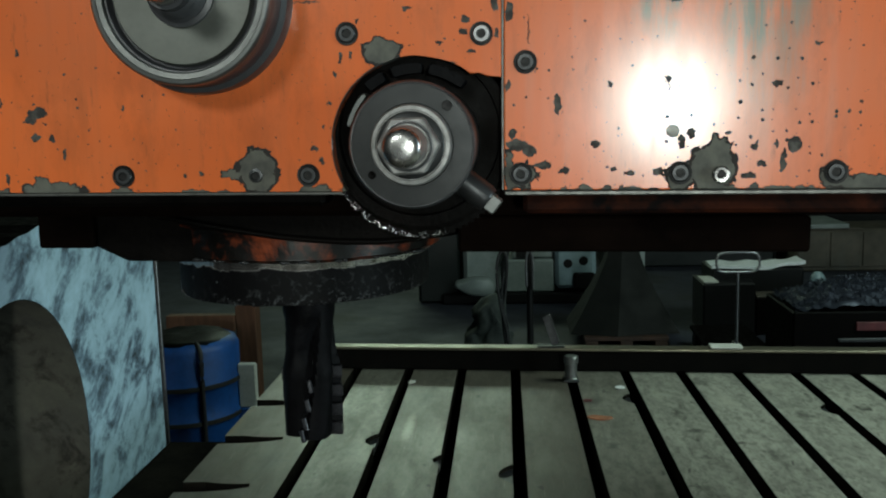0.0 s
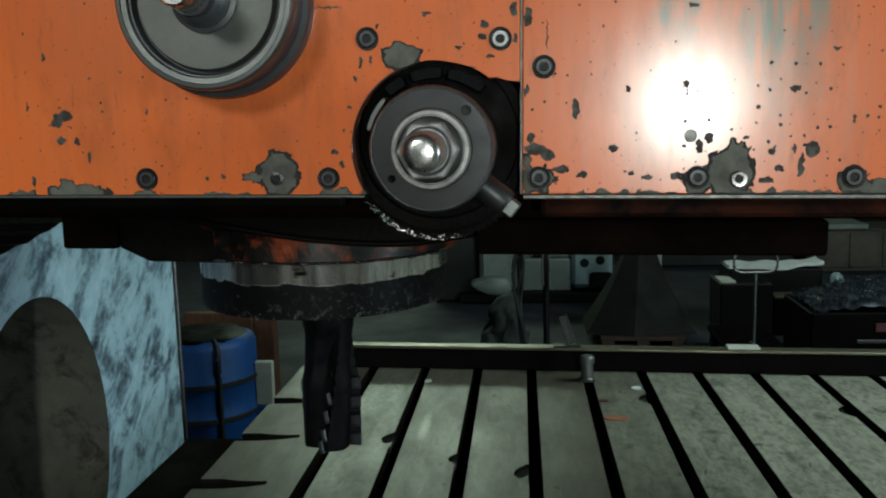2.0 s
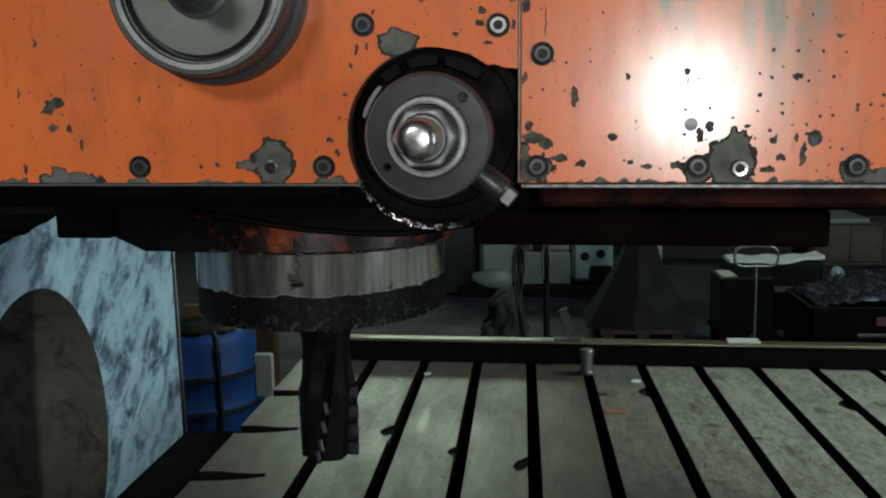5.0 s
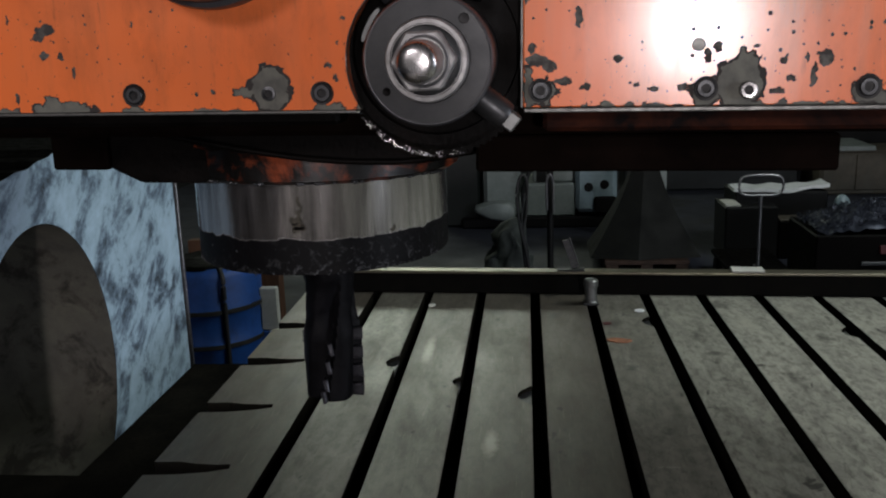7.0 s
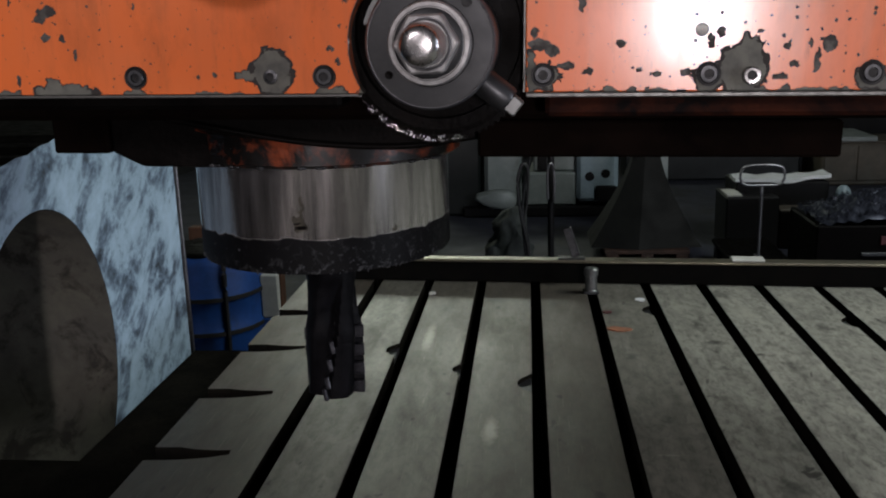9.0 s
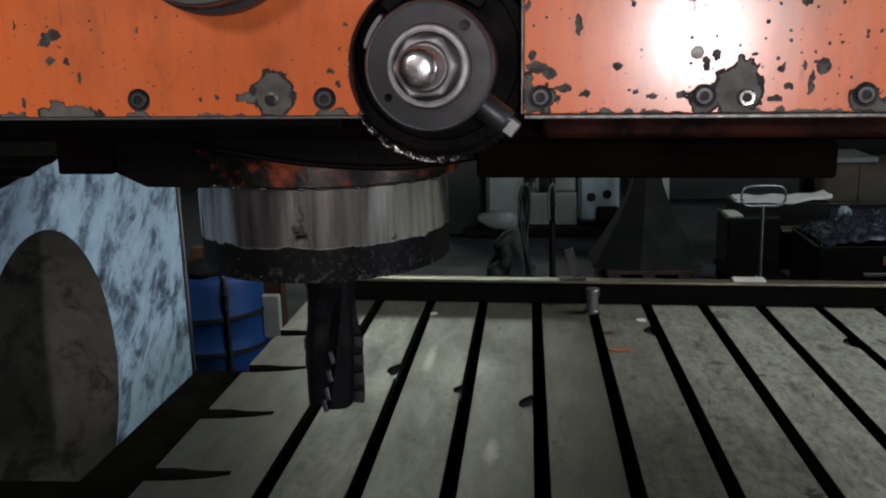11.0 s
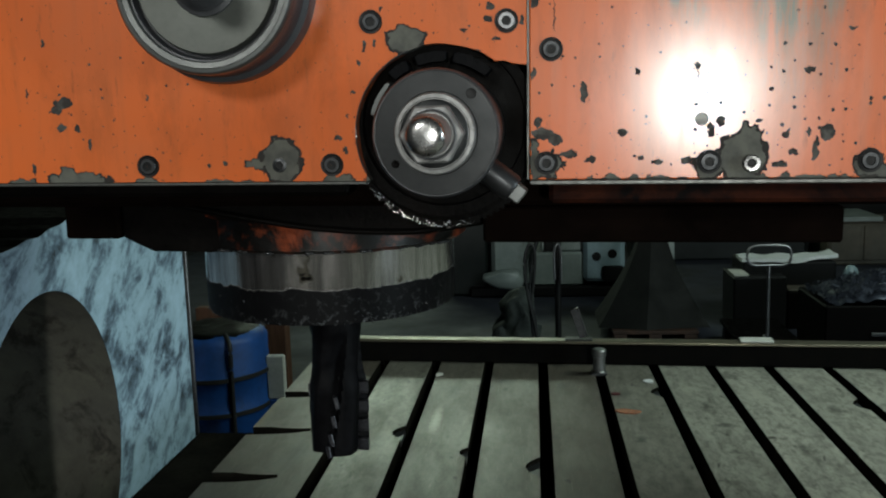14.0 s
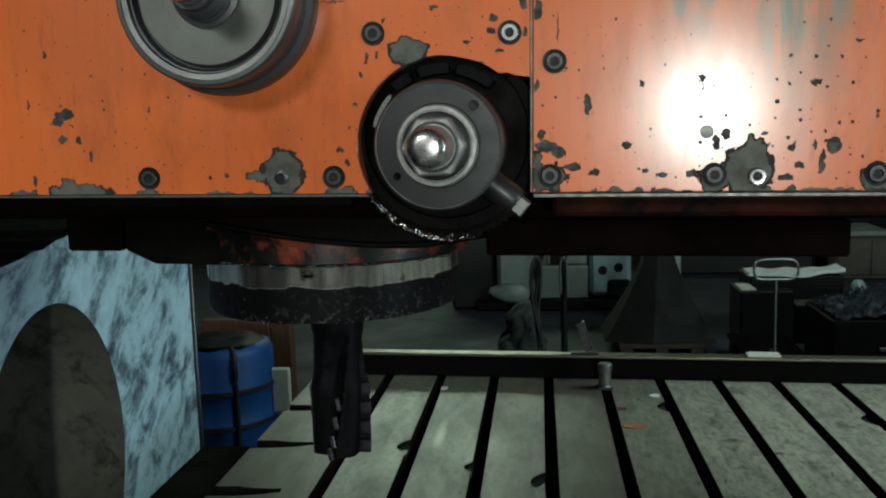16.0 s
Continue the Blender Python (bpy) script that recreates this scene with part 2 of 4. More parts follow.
M_COLLAR = surface("oiled_turned_steel", (0.032, 0.033, 0.034), (0.017, 0.018, 0.019), 45, (0.34, 0.48), 0.55, 0.15, 400)
M_WHEEL = surface("dark_wheel_steel", (0.060, 0.061, 0.066), (0.030, 0.031, 0.035), 30, (0.34, 0.48), 0.2, 0.1, 300)
M_SHAFT = surface("worn_shaft_steel", (0.34, 0.335, 0.33), (0.17, 0.165, 0.16), 90, (0.40, 0.55), 0.45, 0.2, 500)
M_BLACK = surface("black_oxide", (0.004, 0.004, 0.0042), (0.008, 0.0075, 0.0075), 70, (0.35, 0.6), 0.0, 0.2, 300, spec=0.25)
M_CUTTER = surface("dark_tool_steel", (0.0022, 0.0022, 0.0027), (0.005, 0.005, 0.006), 60, (0.38, 0.6), 0.0, 0.5, 220, spec=0.05, bump_d=0.0008)
M_INSERT = surface("carbide_insert", (0.03, 0.03, 0.035), (0.06, 0.06, 0.068), 120, (0.3, 0.45), 0.7, 0.1, 400)


def quill_metal():
    """Ground steel with vertical wipe marks, oil-black and scabbed with swarf near its lower end (local z 0 to 0.034)."""
    mat, nt, p, vec = start("ground_quill_steel")
    wipe = noise_tex(nt, vec, 26, 5, 0.65, (5, 5, 0.35))
    fine = noise_tex(nt, vec, 300, 3, 0.6)
    col = mix(nt, ramp(nt, wipe, [(0.3, grey(0)), (0.72, grey(1))]), (0.56, 0.545, 0.53), (0.14, 0.136, 0.13))
    sep = nt.nodes.new("ShaderNodeSeparateXYZ")
    nt.links.new(vec, sep.inputs[0])
    edge = math_node(nt, 'ADD', sep.outputs[2], math_node(nt, 'MULTIPLY', math_node(nt, 'SUBTRACT', noise_tex(nt, vec, 45, 6, 0.7), 0.5), 0.016))
    black = ramp(nt, math_node(nt, 'MULTIPLY', edge, 10.0), [(0.318, grey(1)), (0.326, grey(0))])
    scab = ramp(nt, noise_tex(nt, vec, 130, 5, 0.7, distort=0.6), [(0.54, grey(0)), (0.64, grey(1))])
    low = ramp(nt, math_node(nt, 'MULTIPLY', sep.outputs[2], 10.0), [(0.01, grey(1.0)), (0.10, grey(0.35)), (0.3, grey(0.12))])
    side = ramp(nt, math_node(nt, 'MULTIPLY_ADD', sep.outputs[0], 5.0), [(0.1, grey(0.12)), (0.6, grey(1.0))])
    side.node.inputs[0].links[0].from_node.inputs[2].default_value = 0.5
    scab = math_node(nt, 'MULTIPLY', math_node(nt, 'MULTIPLY', scab, side), low)
    soot = mix(nt, scab, (0.004, 0.004, 0.0045), (0.10, 0.104, 0.108))
    col = mix(nt, black, col, soot)
    mark = blob_mask(nt, vec, [(0.004, 0.047, 0.0075, 0.009), (0.006, 0.062, 0.0020, 0.012), (0.082, 0.036, 0.004, 0.0018)], 0.007, 170)
    col = mix(nt, math_node(nt, 'LESS_THAN', mark, 0.85), col, (0.15, 0.14, 0.12))
    dent = blob_mask(nt, vec, [(0.005, 0.043, 0.0062, 0.0016), (0.002, 0.047, 0.004, 0.001)], 0.003, 200)
    col = mix(nt, math_node(nt, 'LESS_THAN', dent, 0.9), col, (0.012, 0.011, 0.010))
    nt.links.new(col, p.inputs["Base Color"])
    nt.links.new(ramp(nt, black, [(0, grey(0.17)), (1, grey(0.6))]), p.inputs["Roughness"])
    nt.links.new(ramp(nt, black, [(0, grey(0.92)), (1, grey(0.0))]), p.inputs["Metallic"])
    p.inputs["Specular IOR Level"].default_value = 0.12
    tan = nt.nodes.new("ShaderNodeTangent")
    tan.direction_type, tan.axis = 'RADIAL', 'Z'
    nt.links.new(tan.outputs[0], p.inputs["Tangent"])
    p.inputs["Anisotropic"].default_value, p.inputs["Anisotropic Rotation"].default_value = 0.75, 0.25
    h = math_node(nt, 'ADD', math_node(nt, 'MULTIPLY', black, math_node(nt, 'MULTIPLY', scab, 2.0)), math_node(nt, 'MULTIPLY', fine, 0.2))
    bump(nt, p, h, 0.4, 0.0012)
    return mat


M_QUILL = quill_metal()


SMUDGES = [(0.091, 3.554, 0.03, 0.05), (0.13, 3.70, 0.05, 0.06), (0.063, 3.037, 0.014, 0.03), (0.538, 2.928, 0.024, 0.03), (0.528, 3.326, 0.022, 0.07), (0.551, 3.145, 0.034, 0.03), (0.285, 3.444, 0.035, 0.08),
           (-0.105, 3.60, 0.045, 0.05), (0.906, 3.29, 0.03, 0.06), (0.676, 3.67, 0.05, 0.05), (0.334, 2.575, 0.016, 0.02), (0.594, 2.426, 0.022, 0.03), (0.531, 2.242, 0.04, 0.04), (0.72, 2.95, 0.03, 0.06),
           (-0.66, 2.9, 0.05, 0.14), (-0.27, 3.5, 0.03, 0.10), (0.47, 2.72, 0.014, 0.03), (0.30, 3.02, 0.02, 0.05)]
WIPES = [(0.524, 2.405, 0.030, 0.022), (0.306, 2.387, 0.042, 0.004), (-0.086, 2.505, 0.022, 0.09), (0.50, 3.52, 0.02, 0.12), (0.71, 3.45, 0.04, 0.12), (-0.30, 3.2, 0.02, 0.16), (0.88, 3.6, 0.05, 0.05), (0.045, 2.62, 0.006, 0.15)]


def table_iron():
    mat, nt, p, vec = start("planed_table_iron")
    info = nt.nodes.new("ShaderNodeObjectInfo")
    a = noise_tex(nt, vec, 3.5, 7, 0.65, (1.6, 0.8, 1))
    b = noise_tex(nt, vec, 8, 7, 0.68, (2.2, 0.55, 1), 0.3)
    f = noise_tex(nt, vec, 130, 3, 0.6)
    col = mix(nt, ramp(nt, a, [(0.36, grey(0)), (0.64, grey(1))]), (0.27, 0.27, 0.222), (0.125, 0.125, 0.105))
    col = mix(nt, ramp(nt, b, [(0.47, grey(0)), (0.72, grey(0.85))]), col, (0.075, 0.071, 0.056))
    pale = ramp(nt, noise_tex(nt, vec, 8, 6, 0.7, (3, 0.7, 1)), [(0.6, grey(0)), (0.75, grey(0.55))])
    col = mix(nt, pale, col, (0.36, 0.34, 0.27))
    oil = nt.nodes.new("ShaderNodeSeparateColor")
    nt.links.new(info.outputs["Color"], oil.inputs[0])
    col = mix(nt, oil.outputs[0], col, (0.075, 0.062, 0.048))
    # right-hand strips are paled: their extra light is in the colour
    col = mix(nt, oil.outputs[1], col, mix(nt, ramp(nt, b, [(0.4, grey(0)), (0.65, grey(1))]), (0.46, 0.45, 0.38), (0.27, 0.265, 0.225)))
    mott = noise_tex(nt, vec, 34, 5, 0.7, (1.6, 0.7, 1), 0.4)
    col = mix(nt, ramp(nt, mott, [(0.45, grey(0)), (0.66, grey(0.7))]), col, (0.06, 0.058, 0.046))
    scr = noise_tex(nt, vec, 60, 4, 0.6, (6, 0.12, 1))
    col = mix(nt, ramp(nt, scr, [(0.62, grey(0)), (0.72, grey(0.4))]), col, (0.34, 0.32, 0.26))
    spots = ramp(nt, noise_tex(nt, vec, 13, 4, 0.55, (1.5, 0.8, 1), 0.5), [(0.66, grey(0)), (0.71, grey(0.9))])
    col = mix(nt, spots, col, (0.03, 0.027, 0.022))
    # single oil smudges, wiped pale patches and scrapes: (x, y, half width, half length)
    swap = nt.nodes.new("ShaderNodeSeparateXYZ")
    nt.links.new(vec, swap.inputs[0])
    plan = nt.nodes.new("ShaderNodeCombineXYZ")
    nt.links.new(swap.outputs[0], plan.inputs[0])
    nt.links.new(swap.outputs[1], plan.inputs[2])
    dark = blob_mask(nt, plan.outputs[0], SMUDGES, 0.035, 38)
    col = mix(nt, ramp(nt, dark, [(0.2, grey(0.75)), (1.2, grey(0))]), col, (0.045, 0.044, 0.037))
    wiped = blob_mask(nt, plan.outputs[0], WIPES, 0.012, 60)
    col = mix(nt, ramp(nt, wiped, [(0.3, grey(0.55)), (1.1, grey(0))]), col, (0.40, 0.39, 0.32))
    nt.links.new(col, p.inputs["Base Color"])
    nt.links.new(ramp(nt, b, [(0.3, grey(0.34)), (0.7, grey(0.56))]), p.inputs["Roughness"])
    p.inputs["Metallic"].default_value = 0.14
    bump(nt, p, math_node(nt, 'ADD', b, math_node(nt, 'MULTIPLY', f, 0.5)), 0.12, 0.002)
    return mat


M_TABLE = table_iron()


def flaking_white():
    """Old pale blue-white paint on an iron frame, scuffed through in drifting dark smears."""
    mat, nt, p, vec = start("flaking_pale_paint")
    d = nt.nodes.new("ShaderNodeMapping")
    d.inputs["Rotation"].default_value = (radians(-38), 0, 0)
    nt.links.new(vec, d.inputs[0])
    a = noise_tex(nt, d.outputs[0], 6.5, 9, 0.68, (1, 0.75, 1.5), 0.35)
    b = noise_tex(nt, vec, 17, 7, 0.7, distort=0.3)
    s = math_node(nt, 'ADD', math_node(nt, 'MULTIPLY', a, 0.8), math_node(nt, 'MULTIPLY', b, 0.25))
    col = ramp(nt, s, [(0.40, (0.41, 0.56, 0.68)), (0.51, (0.33, 0.46, 0.56)), (0.585, (0.13, 0.185, 0.245)), (0.66, (0.03, 0.038, 0.046))])
    nt.links.new(col, p.inputs["Base Color"])
    p.inputs["Roughness"].default_value = 0.6
    bump(nt, p, s, 0.25, 0.004)
    return mat


M_WHITE = flaking_white()
M_BORE = surface("rough_cast_bore", (0.135, 0.126, 0.098), (0.072, 0.068, 0.058), 6, (0.6, 0.8), 0, 0.3, 60, stain=(0.035, 0.03, 0.024), stain_scale=7, stain_at=(0.52, 0.62))
# near-black iron: shade in slots and gaps is part of the colour
M_BED = surface("oily_shaded_bed_iron", (0.008, 0.0075, 0.0065), (0.014, 0.0125, 0.010), 8, (0.8, 0.95), 0, 0.3, 60, spec=0.0, bump_d=0.002)
# dirty orange ledge, its dim light painted in as dark red-brown
M_LEDGE = surface("shaded_dirty_orange", (0.05, 0.013, 0.006), (0.018, 0.006, 0.004), 20, (0.6, 0.85), 0, 0.3, 120, (0.4, 1, 2), stain=(0.004, 0.003, 0.003), stain_scale=12, stain_at=(0.42, 0.58), spec=0.04)
M_FLOOR = surface("dark_workshop_concrete", (0.022, 0.025, 0.040), (0.009, 0.010, 0.017), 1.5, (0.6, 0.85), 0, 0.2, 30, stain=(0.008, 0.008, 0.009), stain_scale=0.9, stain_at=(0.5, 0.62))
# walls near-black: the dim hall's darkness is in the colour
M_WALL = surface("dark_hall_plaster", (0.012, 0.012, 0.012), (0.007, 0.007, 0.007), 1.2, (0.8, 0.95), 0, 0.2, 20)
# pale tone for the unseen south wall, a reflector for the steel
M_PLASTER = surface("pale_reflector_plaster", (0.30, 0.30, 0.28), (0.22, 0.22, 0.21), 1.5, (0.8, 0.95), 0, 0.2, 20)
M_DRUM = surface("blue_plastic", (0.007, 0.07, 0.29), (0.005, 0.035, 0.15), 5, (0.5, 0.65), 0, 0.1, 60, stain=(0.015, 0.03, 0.07), stain_scale=6, stain_at=(0.55, 0.72))
M_RUBBER = surface("black_rubber", (0.012, 0.012, 0.013), (0.02, 0.02, 0.02), 30, (0.5, 0.7), 0, 0.2, 150)
M_WOOD = surface("brown_timber", (0.10, 0.042, 0.018), (0.06, 0.026, 0.012), 8, (0.6, 0.8), 0, 0.3, 60, (6, 6, 0.6))
M_WOOD_DARK = surface("dark_oily_timber", (0.05, 0.022, 0.012), (0.025, 0.012, 0.008), 8, (0.6, 0.8), 0, 0.3, 60)
M_PALEBOX = surface("pale_dusty_board", (0.55, 0.55, 0.50), (0.42, 0.42, 0.38), 12, (0.6, 0.8), 0, 0.2, 80)
M_MACHINE = surface("pale_grey_green_enamel", (0.26, 0.29, 0.28), (0.18, 0.21, 0.20), 4, (0.35, 0.55), 0, 0.1, 40, stain=(0.12, 0.12, 0.11), stain_scale=4, stain_at=(0.56, 0.7))
M_MACHINE_BLUE = surface("pale_blue_enamel", (0.27, 0.35, 0.38), (0.20, 0.27, 0.30), 5, (0.35, 0.5), 0, 0.1, 40)
M_GREEN = surface("dark_green_enamel", (0.005, 0.008, 0.007), (0.003, 0.005, 0.0045), 5, (0.4, 0.6), 0, 0.1, 40)
M_TARP = surface("dark_olive_sheet", (0.006, 0.0064, 0.005), (0.003, 0.0033, 0.0028), 5, (0.6, 0.8), 0, 0.3, 50, spec=0.2, bump_d=0.003)
M_SHEET = surface("white_plastic_sheet", (0.78, 0.80, 0.80), (0.65, 0.68, 0.68), 8, (0.3, 0.5), 0, 0.3, 40)
M_CHIPS = surface("blued_steel_swarf", (0.02, 0.023, 0.035), (0.06, 0.068, 0.092), 60, (0.35, 0.55), 0.6, 0.3, 200)
M_RED = surface("dull_red_paint", (0.10, 0.012, 0.016), (0.05, 0.008, 0.010), 12, (0.5, 0.7), 0, 0.2, 80)
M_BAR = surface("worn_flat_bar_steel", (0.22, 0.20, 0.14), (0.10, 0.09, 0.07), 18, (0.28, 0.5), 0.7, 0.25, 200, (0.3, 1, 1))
# bar's side near-black: the shade below its bright top is in the colour
M_BARSIDE = surface("shaded_bar_side", (0.002, 0.002, 0.0018), (0.005, 0.0045, 0.0036), 18, (0.5, 0.7), 0.0, 0.2, 150, spec=0.03)
M_BEIGE = surface("beige_cabinet_paint", (0.10, 0.085, 0.062), (0.055, 0.047, 0.036), 4, (0.5, 0.7), 0, 0.1, 40, stain=(0.08, 0.075, 0.06), stain_scale=3, stain_at=(0.5, 0.65))


# ---- mesh helpers ----
def part(name, bm, material, parent=None, label="", m=None, smooth=None):
    """Links a bmesh as one mesh object, under a thing or a part."""
    bmesh.ops.recalc_face_normals(bm, faces=bm.faces)
    me = bpy.data.meshes.new(name)
    bm.to_mesh(me)
    bm.free()
    me.materials.append(material)
    if smooth is not None:
        me.shade_smooth()
        me.set_sharp_from_angle(angle=radians(smooth))
    ob = new(name, me)
    if parent:
        ob.parent = parent
    if m is not None:
        ob.matrix_basis = m
    if label:
        ob["label"] = label
    return ob


def box(bm, x0, x1, y0, y1, z0, z1, bevel=0.0, seg=1):
    """Adds a box with bevelled edges."""
    r = bmesh.ops.create_cube(bm, size=1, matrix=Matrix.Translation(((x0 + x1) / 2, (y0 + y1) / 2, (z0 + z1) / 2)) @ Matrix.Diagonal((x1 - x0, y1 - y0, z1 - z0, 1)))
    if bevel:
        es = list({e for v in r["verts"] for e in v.link_edges})
        bmesh.ops.bevel(bm, geom=es, offset=bevel, segments=seg, affect='EDGES', profile=0.5)
    return bm


def boxes(*specs, bevel=0.0):
    bm = bmesh.new()
    for s in specs:
        box(bm, *s, bevel=bevel)
    return bm


def lathe(profile, axis='Z', segs=48, closed=True):
    """Turns a profile of (radius, height) round an axis. axis Y: height runs towards -y (out of the panel)."""
    bm = bmesh.new()
    rings = []
    for r, h in profile:
        ring = []
        for i in range(segs):
            a = 2 * math.pi * i / segs
            c, s = r * math.cos(a), r * math.sin(a)
            ring.append(bm.verts.new((c, s, h) if axis == 'Z' else (c, -h, s)))
        rings.append(ring)
    for a, b in zip(rings, rings[1:]):
        for i in range(segs):
            j = (i + 1) % segs
            bm.faces.new((a[i], a[j], b[j], b[i]))
    if closed:
        bm.faces.new(rings[0])
        bm.faces.new(rings[-1])
    return bm


def prism(outline, y0, y1, axis='Y', bevel=0.0):
    """Extrudes an outline: (x, z) along y, or (y, z) along x, or (x, y) along z."""
    bm = bmesh.new()
    put = {'Y': lambda a, b, c: (a, c, b), 'X': lambda a, b, c: (c, a, b), 'Z': lambda a, b, c: (a, b, c)}[axis]
    f = [bm.verts.new(put(a, b, y0)) for a, b in outline]
    g = [bm.verts.new(put(a, b, y1)) for a, b in outline]
    n = len(outline)
    bm.faces.new(f)
    bm.faces.new(list(reversed(g)))
    for i in range(n):
        j = (i + 1) % n
        bm.faces.new((f[i], f[j], g[j], g[i]))
    if bevel:
        bmesh.ops.bevel(bm, geom=list(bm.edges), offset=bevel, segments=1, affect='EDGES')
    return bm


def tube(points, radius, segs=10, smooth_steps=6, closed=False):
    """A round bar along a smooth line through points."""
    P = [Vector(p) for p in points]
    line = []
    n = len(P)
    rng = range(n if closed else n - 1)
    for i in rng:
        p0, p1, p2, p3 = (P[(i - 1) % n], P[i], P[(i + 1) % n], P[(i + 2) % n]) if closed else (P[max(i - 1, 0)], P[i], P[i + 1], P[min(i + 2, n - 1)])
        for k in range(smooth_steps):
            t = k / smooth_steps
            line.append(0.5 * ((2 * p1) + (p2 - p0) * t + (2 * p0 - 5 * p1 + 4 * p2 - p3) * t * t + (3 * p1 - p0 - 3 * p2 + p3) * t ** 3))
    if not closed:
        line.append(P[-1])
    bm = bmesh.new()
    rings = []
    m = len(line)
    for i, p in enumerate(line):
        d = (line[(i + 1) % m] - line[i - 1]) if closed else (line[min(i + 1, m - 1)] - line[max(i - 1, 0)])
        q = d.to_track_quat('Z', 'Y')
        rings.append([bm.verts.new(p + q @ Vector((radius * math.cos(2 * math.pi * k / segs), radius * math.sin(2 * math.pi * k / segs), 0))) for k in range(segs)])
    pairs = list(zip(rings, rings[1:])) + ([(rings[-1], rings[0])] if closed else [])
    for a, b in pairs:
        for k in range(segs):
            j = (k + 1) % segs
            bm.faces.new((a[k], a[j], b[j], b[k]))
    if not closed:
        bm.faces.new(rings[0])
        bm.faces.new(rings[-1])
    return bm


def roughen(bm, amount, scale):
    for v in bm.verts:
        v.co += noise.noise_vector(v.co * scale) * amount
    return bm


def thing(name, label, category, m=None, group=""):
    ob = new(name)
    ob.empty_display_size = 0.05
    if m is not None:
        ob.matrix_basis = m
    return tagged(ob, label, category, group)


# ---- hall ----
def hall():
    X0, X1, Y0, Y1, Z1 = -5.0, 6.0, -6.0, 14.0, 6.0
    f = part("floor", boxes((X0 - .3, X1 + .3, Y0 - .3, Y1 + .3, FLOOR - .3, FLOOR)), M_FLOOR)
    tagged(f, "dark stained concrete workshop floor", "floor", kind="structure")
    a0, a1, b0, b1 = 3.1, 5.7, 2.3, 4.9
    c = part("ceiling", boxes((X0 - .3, a0, Y0 - .3, Y1 + .3, Z1, Z1 + .3), (a1, X1 + .3, Y0 - .3, Y1 + .3, Z1, Z1 + .3), (a0, a1, Y0 - .3, b0, Z1, Z1 + .3), (a0, a1, b1, Y1 + .3, Z1, Z1 + .3)), M_WALL)
    tagged(c, "dark unseen plaster hall ceiling with a roof opening", "ceiling", kind="structure")

    def wall(name, lo, hi, openings, along, mat=M_WALL):
        s, e = (X0, X1) if along == 'x' else (Y0 - .3, Y1 + .3)
        rects = []
        for a0, a1, b0, b1 in openings:
            rects += [(s, a0, FLOOR, Z1), (a0, a1, FLOOR, b0), (a0, a1, b1, Z1)]
            s = a1
        rects.append((s, e, FLOOR, Z1))
        bm = bmesh.new()
        for p, q, r, t in rects:
            if along == 'x':
                box(bm, p, q, lo, hi, r, t)
            else:
                box(bm, lo, hi, p, q, r, t)
        w = part(name, bm, mat)
        tagged(w, "plastered hall wall with a window opening, its tone set to steer light", "wall", kind="structure")

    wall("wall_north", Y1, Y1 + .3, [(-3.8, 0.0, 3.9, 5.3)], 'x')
    # unseen pale wall reflects light; its first opening holds the added fill
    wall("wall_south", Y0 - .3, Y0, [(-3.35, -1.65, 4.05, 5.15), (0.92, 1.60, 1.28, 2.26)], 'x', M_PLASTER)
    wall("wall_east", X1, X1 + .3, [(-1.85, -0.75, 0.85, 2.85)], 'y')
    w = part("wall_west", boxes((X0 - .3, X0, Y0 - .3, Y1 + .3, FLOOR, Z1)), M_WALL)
    tagged(w, "dark plastered hall wall, the hall's shade in its colour", "wall", kind="structure")


hall()


# ---- machine table ----
SLOT0, PITCH, SLOTW = -0.568, 0.1995, 0.0355
# the table is not quite square to the head, nor quite level with it
TABLE = Matrix.Translation((0, 2.2, TOP)) @ Matrix.Rotation(radians(0.62), 4, 'Z') @ Matrix.Translation((0, 1.4, 0)) @ Matrix.Rotation(radians(-0.7), 4, 'X') @ Matrix.Translation((0, -3.6, -TOP))
T_X0, T_Y0, T_Y1, N_STRIP = -0.852, -0.9, 3.96, 13


